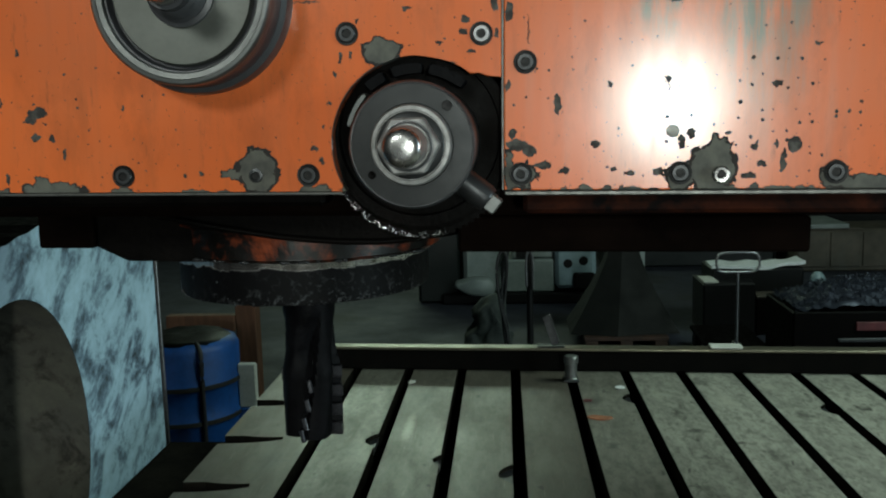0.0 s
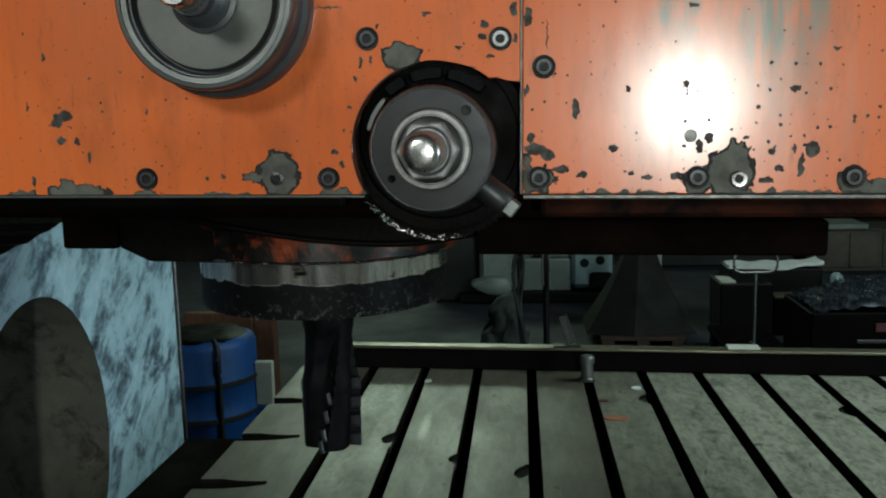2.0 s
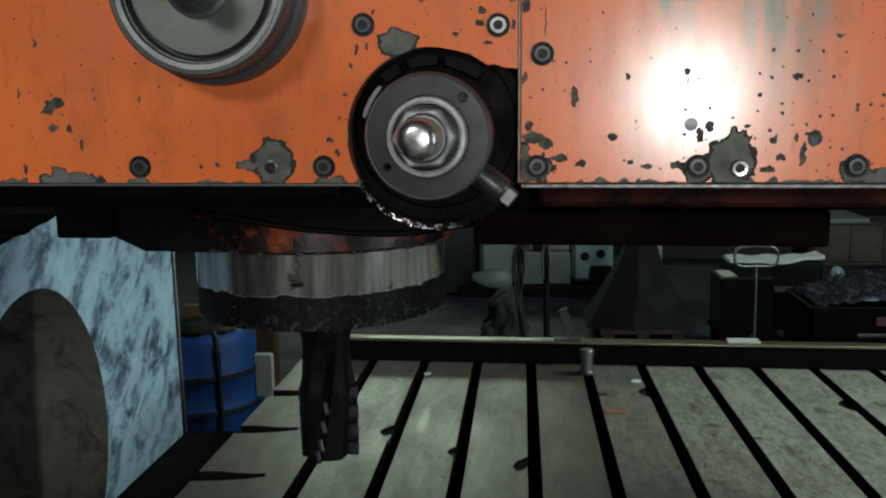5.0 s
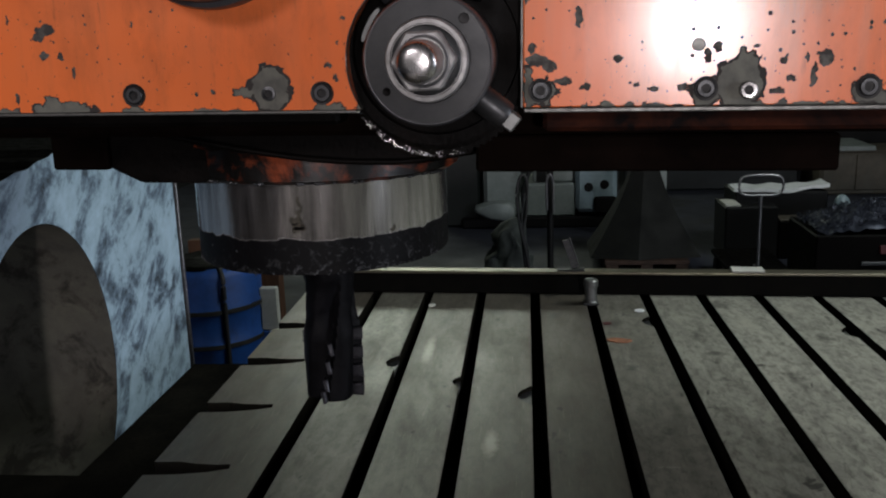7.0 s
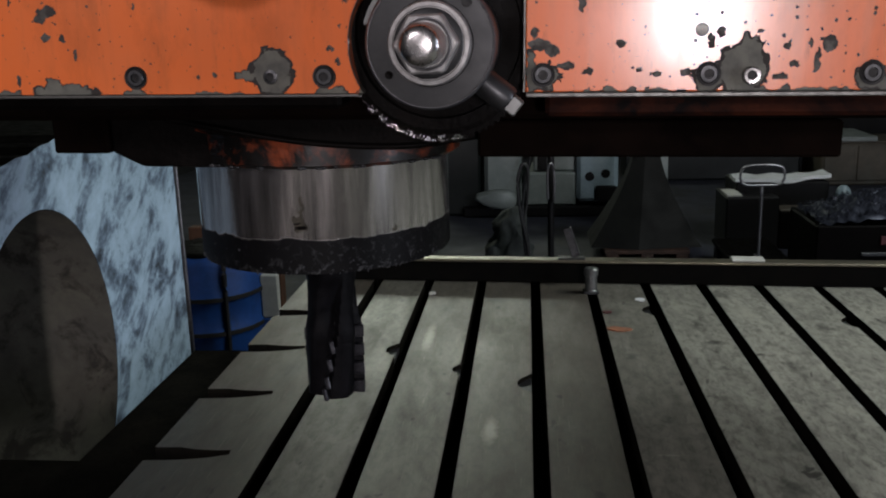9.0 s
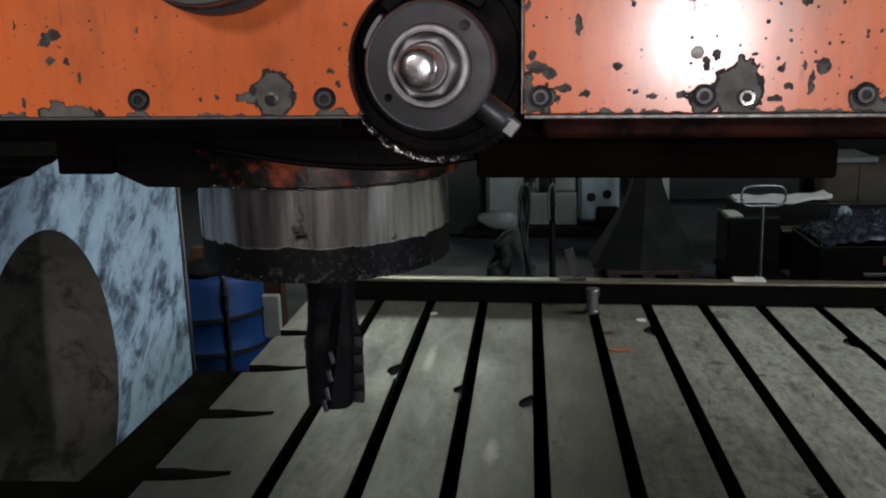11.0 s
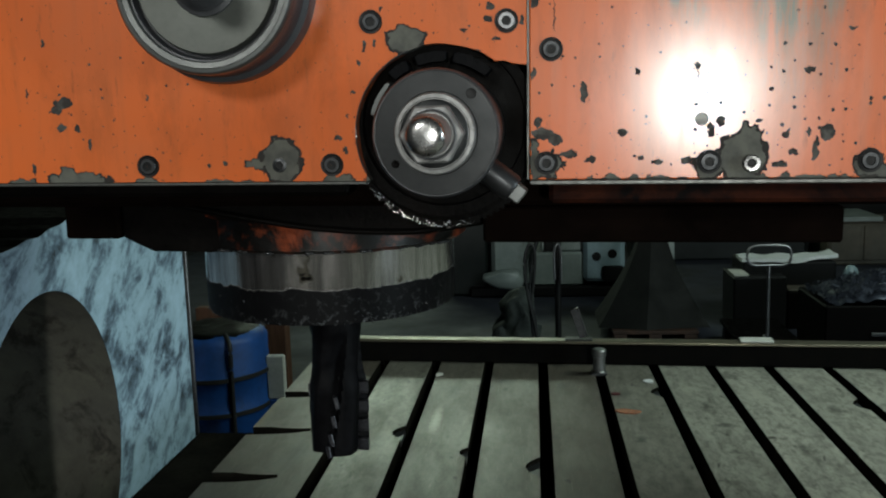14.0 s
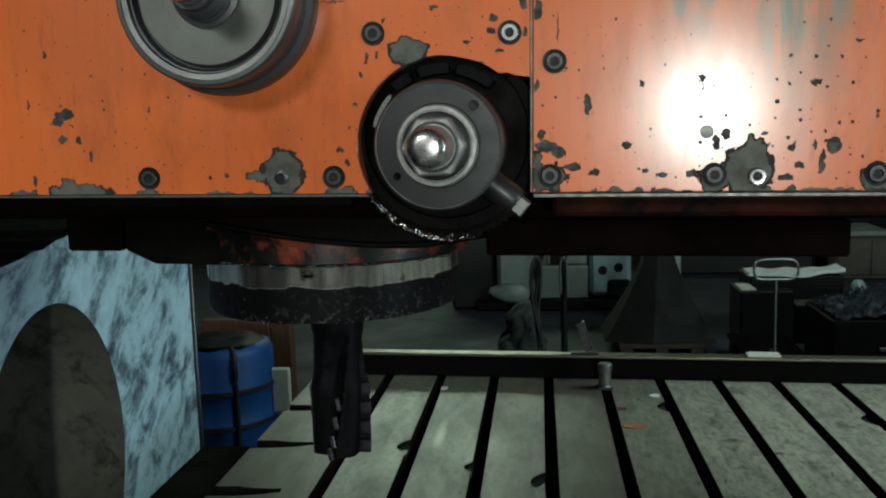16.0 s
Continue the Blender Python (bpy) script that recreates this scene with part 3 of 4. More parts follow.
def machine_table():
    t = thing("machine_table", "grey-green planed iron machine table with long parallel T-slots", "machine table", TABLE)
    x1 = SLOT0 + PITCH * (N_STRIP - 1) + PITCH / 2
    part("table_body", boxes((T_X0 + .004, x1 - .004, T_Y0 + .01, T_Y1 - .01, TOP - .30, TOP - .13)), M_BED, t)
    part("table_base", boxes((T_X0 + .12, x1 - .12, T_Y0 + .1, T_Y1 - .1, FLOOR + .004, TOP - .302)), M_BED, t)
    part("end_rail", boxes((T_X0 + .01, x1 - .01, T_Y1 + .001, T_Y1 + .03, TOP - .29, TOP - .004), bevel=0.003), M_BED, t)
    # scallops worn into the left lips of the slots: (strip index, y, radius)
    bites = {1: [(3.077, 0.033)], 2: [(2.914, 0.022)], 3: [(2.811, 0.040)], 5: [(3.476, 0.033)], 8: [(3.346, 0.033)]}
    # browning of each strip: old oil, plus shade painted in at the left
    strip_tone = (0.95, 0.48, 0.72, 0.80, 0.90, 0.68, 0.12, 0.0, 0.0, 0.0, 0.0, 0.1, 0.1)
    for k in range(N_STRIP):
        a = T_X0 if k == 0 else SLOT0 + PITCH * (k - 1) + SLOTW / 2
        b = SLOT0 + PITCH * k - SLOTW / 2 if k < N_STRIP - 1 else x1
        out = [(a, T_Y0), (b, T_Y0)]
        for y, r in sorted(bites.get(k, [])):
            out += [(b - r * math.sin(math.pi * i / 10) ** 0.8, y - 1.7 * r + 3.4 * r * i / 10) for i in range(11)]
            part("pocket_floor", boxes((b - 1.1 * r, b - .001, y - 1.8 * r, y + 1.8 * r, TOP - .030, TOP - .014)), M_DARKSTEEL, t, "dull grey floor of a worn pocket")
        out += [(b, T_Y1), (a, T_Y1)]
        if k == 0:
            for y in (3.449, 3.083, 2.720, 2.360, 2.004, 1.650):
                # open pockets cut from the table's edge, wide at the mouth with a narrow tail
                out += [(a, y + .034), (a + .06, y + .036), (a + .10, y + .026), (a + .15, y + .022), (a + .182, y + .024), (a + .185, y + .002), (a + .14, y - .016), (a + .08, y - .028), (a, y - .034)]
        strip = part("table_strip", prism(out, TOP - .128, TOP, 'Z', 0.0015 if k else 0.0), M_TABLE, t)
        # green channel grows to the right, painting in the brighter light there
        strip.color = (strip_tone[k], min(0.8, max(0.0, (k - 4) * 0.27)), 0, 1)
        # slot walls: dark oil, with the slot's shade in the same colour
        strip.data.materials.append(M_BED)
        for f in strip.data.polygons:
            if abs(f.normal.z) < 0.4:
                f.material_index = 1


machine_table()


def table_stop_bar():
    b = thing("stop_bar", "long worn steel bar across the machine table's far end", "steel bar", pose(0.24, 3.817, TOP - .003, 0, 0, -3.64))
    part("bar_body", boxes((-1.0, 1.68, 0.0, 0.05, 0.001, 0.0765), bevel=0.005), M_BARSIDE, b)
    bm = bmesh.new()
    box(bm, -1.005, 1.69, -0.003, 0.055, 0.077, 0.088, 0.004, 3)
    part("top_rail", bm, M_BAR, b, "worn shiny steel top rail", smooth=40)
    part("pad", boxes((0.475, 0.59, 0.0, 0.055, 0.0885, 0.098), bevel=0.004), M_PALEBOX, b, "pale pad on the rail")
    part("foot_plate", boxes((-0.145, -0.045, 0.002, 0.05, 0.0885, 0.094), bevel=0.002), M_DARKSTEEL, b)
    br = thing("angle_bracket", "grey steel angle bracket leaning on the bar", "bracket", pose(0.162, 3.85, TOP + .094, 0, -18, -3.6))
    part("upright", boxes((-0.012, 0.012, -0.012, -0.006, 0.0, 0.112), bevel=0.0015), M_DARKSTEEL, br)
    part("flange", boxes((0.0125, 0.018, -0.012, 0.015, 0.002, 0.112), bevel=0.0015), M_DARKSTEEL, br)


table_stop_bar()


def clamp_stud():
    s = thing("clamp_stud", "short grey steel stud standing in a table slot", "stud", pose(0.211, 3.70, TOP - .002))
    part("stud", lathe([(0.026, 0.0), (0.026, 0.010), (0.0215, 0.014), (0.0215, 0.062), (0.0255, 0.065), (0.026, 0.086), (0.022, 0.091)], segs=24), M_DIAL, s, smooth=35)
    part("slot_nut", boxes((-0.027, 0.027, -0.03, 0.03, 0.0005, 0.009), bevel=0.002), M_DARKSTEEL, s)


clamp_stud()


# ---- pale column with a bore, and the bed beside it ----
def column():
    c = thing("machine_column", "iron machine column with flaking pale blue-white paint and a large round bore", "machine column", pose(-1.319, 0, 0))
    yc, zc, r, oval, th = 2.815, 0.81, 0.475, 0.77, 0.62
    bm = bmesh.new()
    # the face: a ring of quads between the bore and the outline
    segs = 72

    def top(y):
        return 1.446 + 0.03 * (y - 2.93) + 0.004 * math.sin(y * 40) + 0.008 * noise.noise((y * 18, 0, 3))

    def rim(a):
        dy, dz = math.cos(a), math.sin(a)
        y0, y1, z0 = 1.2, 3.775, 0.20
        best = 99
        if dy > 1e-6:
            best = min(best, (y1 - yc) / dy)
        if dy < -1e-6:
            best = min(best, (y0 - yc) / dy)
        if dz < -1e-6:
            best = min(best, (z0 - zc) / dz)
        if dz > 1e-6:
            best = min(best, (top(yc + min(best, 3) * dy * 0.9) - zc) / dz)
        return yc + dy * best, zc + dz * best

    inner, outer, deep, back = [], [], [], []
    angles = sorted([2 * math.pi * i / segs for i in range(segs)] + [math.atan2(dz, dy) % (2 * math.pi) for dy, dz in ((0.96, 0.66), (0.96, -0.61), (-1.615, 0.55), (-1.615, -0.61))])
    for a in angles:
        inner.append((yc + r * oval * math.cos(a), zc + r * math.sin(a)))
        outer.append(rim(a))
    n = len(angles)
    vi = [bm.verts.new((0, y, z)) for y, z in inner]
    vo = [bm.verts.new((0, y, z)) for y, z in outer]
    wo = [bm.verts.new((-th, y, z)) for y, z in outer]
    wi = [bm.verts.new((-th, y, z)) for y, z in inner]
    for i in range(n):
        j = (i + 1) % n
        bm.faces.new((vi[i], vi[j], vo[j], vo[i]))
        # outer edges near-black: painted shade hides the top
        bm.faces.new((vo[i], vo[j], wo[j], wo[i])).material_index = 1
        bm.faces.new((wo[i], wo[j], wi[j], wi[i]))
    face = part("face", bm, M_WHITE, c)
    face.data.materials.append(M_GRIME_SHADE)
    bm = bmesh.new()
    prof = [(-0.0005, 0.0), (-0.012, -0.0005), (-th + .002, -0.004)]
    rings = [[bm.verts.new((x, yc + (r - 0.0015 + o) * oval * math.cos(2 * math.pi * i / 72), zc + (r - 0.0015 + o) * math.sin(2 * math.pi * i / 72))) for i in range(72)] for x, o in prof]
    for a, b in zip(rings, rings[1:]):
        for i in range(72):
            j = (i + 1) % 72
            bm.faces.new((a[i], a[j], b[j], b[i]))
    part("bore", bm, M_BORE, c, "beige rough cast bore wall", smooth=60)
    part("web", boxes((-th - .02, -th - .004, 1.25, 3.75, 0.25, 1.4)), M_BED, c)
    part("edge_strip", boxes((-0.03, 0.006, 3.792, 3.806, 0.35, 1.45), bevel=0.003), M_STEEL, c, "thin grey metal edge strip")
    b = thing("machine_bed", "dark oily iron machine bed beside the table", "machine bed", pose(0, 0, 0))
    part("bed_body", boxes((-2.1, T_X0 - .03, -0.9, 3.9, FLOOR + .001, 0.44), bevel=0.01), M_BED, b)
    part("way_cover", boxes((-1.316, -1.05, -0.9, 3.8, 0.441, 0.535), bevel=0.006), M_BED, b)


column()


# ---- milling head ----
HEAD = pose(0, 1.15, 1.70, 0, 0.92, 0)


def socket_screw(parent, x, z, r=0.0062, proud=0.0, bright=False):
    """A socket-head cap screw in a counterbore; local y 0 is the panel's face."""
    m = pose(x, -0.0006, z)
    s = part("socket_screw", lathe([(r * 1.30, -0.001), (r * 1.30, 0.0006), (r * 1.06, 0.0004), (r * 1.02, 0.0001), (0.0002, 0.0)], 'Y', 28, False), M_BLACK, parent, "black socket-head cap screw", m, 40)
    part("screw_head", lathe([(r * 0.98, -0.0008), (r * 0.98, 0.0008 + proud), (r * 0.86, 0.0016 + proud), (r * 0.52, 0.0016 + proud), (r * 0.48, 0.0002)], 'Y', 28, False), M_STEEL if bright else M_DARKSTEEL, s, smooth=40)
    part("hex_socket", lathe([(r * 0.50, 0.0004), (0.0001, 0.0003)], 'Y', 6, False), M_BLACK, s)


def milling_head():
    h = thing("milling_head", "orange painted milling head with chipped enamel panels, greasy underneath", "milling head", HEAD)
    zb, zt = -0.0095, 0.40
    R, cx, cz = 0.0605, -0.044, 0.0235
    # left panel, with the ragged round cut-out for the feed shaft
    out = [(-0.80, zb), (-0.80, zt), (0.0145, zt), (0.0145, 0.0685), (0.010, 0.0692), (0.004, 0.0697), (-0.001, 0.0725)]
    a0, a1 = 52, 213
    for i in range(41):
        a = radians(a0 + (a1 - a0) * i / 40)
        rr = R + 0.0004 * math.sin(i * 0.7)
        out.append((cx + rr * math.cos(a), cz + rr * math.sin(a)))
    out.append((-0.0965, zb))
    part("left_panel", prism(out, 0.0, 0.013, 'Y', 0.0006), M_ORANGE_L, h, "chipped orange enamel panel with a round cut-out")
    # steel arc on the left rim only, added as its glint
    rim = [(cx + (R - 0.0002) * math.cos(radians(a)), -0.0002, cz + (R - 0.0002) * math.sin(radians(a))) for a in range(112, 212, 5)]
    part("rim_glint", tube(rim, 0.0007, 6, 2), M_STEEL, h, "thin steel arc standing for the glint on the cut-out's rim", smooth=60)
    part("right_panel", boxes((0.0165, 0.45, 0.0, 0.013, zb, zt), bevel=0.0008), M_ORANGE_R, h, "chipped orange enamel panel worn grey in streaks")
    part("panel_edge", boxes((-0.80, -0.098, 0.0012, 0.012, zb - 0.0026, zb - 0.0004), bevel=0.0005), M_EDGE, h)
    part("panel_edge", boxes((0.0168, 0.45, -0.0006, 0.012, zb - 0.0034, zb - 0.0004), bevel=0.0006), M_EDGE, h)
    part("seam_edge", boxes((0.0147, 0.0163, 0.0005, 0.012, -0.0095, zt), bevel=0.0003), M_EDGE, h)
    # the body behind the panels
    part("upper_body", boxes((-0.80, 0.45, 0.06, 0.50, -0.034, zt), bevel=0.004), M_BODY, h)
    # recess back near-black, its shade put into the colour
    part("recess_back", boxes((-0.75, 0.44, 0.0145, 0.058, 0.075, zt - .01)), M_GRIME_SHADE, h)
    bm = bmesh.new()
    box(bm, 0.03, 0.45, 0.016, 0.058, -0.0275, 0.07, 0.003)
    part("lower_ledge", bm, M_LEDGE, h, "dirty orange ledge under the panel, darkened for its shade")
    # left run of the ledge near-black: deeper shade put into the colour
    part("lower_ledge", boxes((-0.80, -0.115, 0.02, 0.058, -0.022, 0.07), bevel=0.003), M_GRIME_SHADE, h)
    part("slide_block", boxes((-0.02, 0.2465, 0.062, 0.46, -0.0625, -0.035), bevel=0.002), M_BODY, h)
    part("slide_block", prism([(-0.345, -0.028), (-0.345, -0.034), (-0.295, -0.0365), (-0.224, -0.047), (-0.166, -0.056), (-0.112, -0.060), (-0.068, -0.0595), (-0.0205, -0.052), (-0.0205, -0.028)], 0.088, 0.46, 'Y', 0.002), M_GRIME_SHADE, h)
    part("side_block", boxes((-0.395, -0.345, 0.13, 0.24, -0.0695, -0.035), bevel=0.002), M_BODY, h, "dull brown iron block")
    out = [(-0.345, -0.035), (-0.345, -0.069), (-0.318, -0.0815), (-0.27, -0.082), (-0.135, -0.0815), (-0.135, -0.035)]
    part("collar_bracket", roughen(prism(out, 0.135, 0.36, 'Y', 0.002), 0.001, 60), M_GRIME_SHADE, h)
    # orange collar round the quill
    bm = lathe([(0.1216, -0.0805), (0.130, -0.0815), (0.1355, -0.078), (0.1362, -0.054), (0.142, -0.050), (0.142, -0.036), (0.1216, -0.034)], 'Z', 72, False)
    part("quill_collar", roughen(bm, 0.0008, 90), M_ORANGE_DIRTY, h, "greasy orange collar with black oil", pose(-0.185, 0.25, 0.0), 50)
    # a thin oil pipe that sags under the body
    part("oil_pipe", tube([(-0.42, 0.082, -0.026), (-0.295, 0.082, -0.032), (-0.224, 0.082, -0.044), (-0.166, 0.082, -0.053), (-0.112, 0.082, -0.057), (-0.068, 0.082, -0.056), (-0.04, 0.082, -0.049)], 0.0024, 8), M_GRIME_SHADE, h, "thin black oil pipe", smooth=60)
    # drops of oil and swarf along the collar's lower rim
    rnd = random.Random(11)
    bm = bmesh.new()
    for i in range(46):
        a = radians(rnd.uniform(228, 335))
        s = rnd.uniform(0.0008, 0.0026)
        bmesh.ops.create_icosphere(bm, subdivisions=1, radius=s, matrix=Matrix.Translation((-0.185 + 0.1345 * math.cos(a), 0.25 + 0.1345 * math.sin(a), -0.0795 - s * 0.3)) @ Matrix.Diagonal((1.6, 1, 0.8, 1)))
    tagged(part("oil", bm, M_DARKSTEEL, h, "wet oily beads", smooth=80), kind="stuff")
    # gear wheel behind the feed shaft
    bm = bmesh.new()
    n, vs = 84, []
    for i in range(n):
        for k, rr in ((0, 0.0672), (0.35, 0.0672), (0.5, 0.0690), (0.85, 0.0690)):
            a = 2 * math.pi * (i + k) / n
            vs.append((rr * math.cos(a), rr * math.sin(a)))
    g = part("gear_wheel", prism(vs, 0.0, 0.022, 'Y'), M_GRIME_SHADE, h, "oily black gear wheel", pose(cx, 0.022, cz))
    # tiny bright beads imitate glints on the oily lower teeth
    rnd = random.Random(21)
    bm = bmesh.new()
    for i in range(170):
        a = radians(rnd.choice((212, 222, 231, 240, 249, 256, 262, 270, 281)) + rnd.gauss(0, 2.6))
        s, rr = rnd.uniform(0.00015, 0.00048), 0.0690 - abs(rnd.gauss(0, 0.0022))
        bmesh.ops.create_icosphere(bm, subdivisions=1, radius=s, matrix=Matrix.Translation((rr * math.cos(a), -0.0004, rr * math.sin(a))) @ Matrix.Rotation(-a, 4, 'Y') @ Matrix.Diagonal((1.5, 0.8, 1.0, 1)))
    tagged(part("tooth_glints", bm, M_BRIGHT, g, "bright beads standing for glints on the oily teeth"), kind="stuff")
    part("gear_hub", lathe([(0.064, 0.0005), (0.064, 0.003), (0.058, 0.004), (0.030, 0.004), (0.030, 0.012)], 'Y', 40, False), M_GRIME_SHADE, g, smooth=40)
    part("bearing_housing", lathe([(0.0655, -0.04), (0.0655, 0.001), (0.058, 0.001), (0.056, -0.015)], 'Y', 48, False), M_GRIME_SHADE, h, m=pose(cx, 0.013, cz + .006), smooth=40)
    for ang, w in ((124, 16), (151, 30), (98, 24), (66, 30)):
        bm = bmesh.new()
        ring = []
        for i in range(9):
            a = radians(ang - w / 2 + w * i / 8)
            for rr in ((0.0485, 0.0515) if ang == 151 else (0.0485, 0.0555)):
                ring.append((rr * math.cos(a), rr * math.sin(a)))
        pts = ring[0::2] + ring[1::2][::-1]
        # near-black lugs carry the recess's shade in their colour
        part("clutch_lug", prism(pts, -0.010, 0.01, 'Y', 0.0008), M_DIAL if ang == 151 else M_CUTTER, h, m=pose(cx, 0.010, cz))

    # feed shaft with its collar, nut and set screw
    f = part("feed_collar", lathe([(0.0395, -0.03), (0.0405, -0.028), (0.0405, 0.0575), (0.0385, 0.060), (0.0265, 0.0605), (0.0260, 0.0585)], 'Y', 64), M_COLLAR, h, "dark steel feed collar", pose(-0.0412, 0, 0.0247), 40)
    # edge ring paler than the collar, its rim highlight put in the colour
    part("edge_ring", lathe([(0.0408, 0.054), (0.0408, 0.0586), (0.0394, 0.0607), (0.0388, 0.0606)], 'Y', 64, False), M_WHEEL, f, "collar edge, paler for its rim highlight", smooth=40)
    part("face_ring", lathe([(0.0256, 0.058), (0.0256, 0.0675), (0.0246, 0.069), (0.0222, 0.0692), (0.0218, 0.0682), (0.0205, 0.0682), (0.020, 0.066)], 'Y', 48), M_SHAFT, f, "worn grey steel ring", smooth=40)
    part("hex_nut", prism([(0.0198 * math.cos(radians(60 * i + 2)), 0.0198 * math.sin(radians(60 * i + 2))) for i in range(6)], -0.086, -0.064, 'Y', 0.0012), M_SHAFT, f, "shiny steel hexagon nut")
    part("washer", lathe([(0.0212, 0.066), (0.0212, 0.0700), (0.0202, 0.0708), (0.012, 0.0708)], 'Y', 40, False), M_COLLAR, f, smooth=40)
    part("nut_chamfer", lathe([(0.0158, 0.0855), (0.0156, 0.0872), (0.0150, 0.0874), (0.0138, 0.0868), (0.0134, 0.085)], 'Y', 40, False), M_STEEL, f, "turned nut face", smooth=40)
    part("shaft_end", lathe([(0.0126, 0.066), (0.0126, 0.110), (0.0120, 0.1135), (0.0117, 0.1140), (0.0112, 0.1130)], 'Y', 40, False), M_SHAFT, f, "bright threaded shaft end", smooth=22)
    part("shaft_cap", lathe([(0.0114, 0.1125), (0.0112, 0.1148), (0.0100, 0.1162), (0.0055, 0.1170), (0.0002, 0.1172)], 'Y', 40, False), M_BRIGHT, f, "polished end of the shaft", smooth=50)
    part("dowel_hole", lathe([(0.0033, 0.0602), (0.0033, 0.0608), (0.0026, 0.0606), (0.0001, 0.0604)], 'Y', 20), M_BLACK, f, m=pose(0.0225, -0.0003, 0.0245))
    part("dowel_hole", lathe([(0.0026, 0.0602), (0.0026, 0.0607), (0.0001, 0.0604)], 'Y', 20), M_GRIME_SHADE, f, m=pose(-0.026, -0.0003, -0.019))
    tilt = Matrix.Rotation(radians(38 + 90), 4, 'Y')
    m = Matrix.Translation((0, -0.040, 0)) @ tilt
    st = part("set_screw", lathe([(0.0085, 0.034), (0.0092, 0.042), (0.0092, 0.058), (0.0082, 0.0605)], 'Z', 28), M_DARKSTEEL, f, "grey steel set screw", m, 40)
    part("square_tip", boxes((-0.0058, 0.0058, -0.0058, 0.0058, 0.0600, 0.0685), bevel=0.001), M_DIAL, st)

    # hand wheel on the upper shaft
    w = part("hand_wheel", lathe([(0.062, -0.0125), (0.0650, -0.010), (0.0655, 0.008), (0.0645, 0.014), (0.0610, 0.016), (0.0600, 0.024), (0.0605, 0.028), (0.0605, 0.037), (0.0592, 0.041), (0.0565, 0.042), (0.0535, 0.040), (0.0505, 0.0395),
                                  (0.0490, 0.033), (0.0475, 0.0325), (0.0470, 0.034)], 'Y', 96, False), M_WHEEL, h, "dark steel stepped dial wheel", pose(-0.1942, 0, 0.1245), 35)
    part("rim_ring", lathe([(0.0607, 0.0385), (0.0602, 0.0420), (0.0588, 0.0434), (0.0565, 0.0436), (0.0560, 0.0430), (0.0525, 0.0428), (0.0518, 0.0420), (0.0516, 0.037)], 'Y', 96, False), M_DIAL, w, "paler worn rim", smooth=40)
    part("dial_face", lathe([(0.0472, 0.030), (0.0470, 0.0372), (0.0460, 0.0385), (0.0200, 0.0380)], 'Y', 96, False), surface("grey_green_dial", (0.115, 0.12, 0.108), (0.085, 0.09, 0.08), 20, (0.3, 0.45), 0.5, 0.1, 200), w, "grey-green dial face", smooth=40)
    part("thread_boss", lathe([(0.0225, 0.0375), (0.0225, 0.041), (0.0185, 0.042), (0.0195, 0.045), (0.0165, 0.047), (0.0180, 0.050), (0.0155, 0.052), (0.0165, 0.055), (0.0140, 0.057), (0.0140, 0.066)], 'Y', 48), M_WHEEL, w, "dark threaded boss", smooth=40)
    part("spindle_tip", lathe([(0.0115, 0.064), (0.0115, 0.092), (0.0100, 0.094)], 'Y', 32), M_BRIGHT, w, smooth=40)

    for x, z in ((-0.257, 0.002), (-0.122, 0.002), (-0.092, 0.0995), (0.001, 0.098), (0.031, 0.0785), (0.028, 0.002), (0.137, 0.002), (0.241, 0.002)):
        socket_screw(h, x, z, bright=(x == 0.001))
    s = part("grub_screw", lathe([(0.0050, -0.001), (0.0050, 0.0005), (0.0030, 0.0010), (0.0024, -0.0005)], 'Y', 24, False), M_DARKSTEEL, h, "small grub screw", pose(-0.160, -0.0006, 0.002), 40)
    part("hex_socket", lathe([(0.0030, 0.0006), (0.0001, 0.0005)], 'Y', 6, False), M_BLACK, s)
    s = part("hollow_dowel", lathe([(0.0056, -0.001), (0.0058, 0.0030), (0.0050, 0.0036), (0.0032, 0.0034), (0.0028, -0.0002)], 'Y', 28, False), M_BRIGHT, h, "bright hollow dowel", pose(0.1645, -0.0006, 0.0008), 40)
    part("dowel_bore", lathe([(0.0029, 0.0), (0.0001, -0.0001)], 'Y', 20, False), M_BLACK, s)
    part("filled_plug", lathe([(0.0044, -0.0005), (0.0044, 0.0006), (0.0036, 0.0006), (0.0034, 0.0003), (0.0001, 0.0003)], 'Y', 24, False), M_EDGE, h, "painted-over plug", pose(0.1315, -0.0004, 0.0305), 40)
    return h


milling_head()


def unseen_rail():
    # hidden beam, its depth chosen to shade the near table
    r = thing("unseen_rail", "dark unseen cross rail behind the milling head, added to shade the table", "cross rail", pose(0, 0, 0))
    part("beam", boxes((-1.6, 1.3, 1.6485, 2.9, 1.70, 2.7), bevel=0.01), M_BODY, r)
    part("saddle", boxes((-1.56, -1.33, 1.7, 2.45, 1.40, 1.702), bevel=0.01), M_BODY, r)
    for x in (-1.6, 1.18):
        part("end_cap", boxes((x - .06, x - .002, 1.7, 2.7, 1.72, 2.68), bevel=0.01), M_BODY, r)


unseen_rail()


# ---- spindle quill with its cutter: it feeds down and comes back up ----
QX, QY, QZ = -0.185, 1.40, 1.582


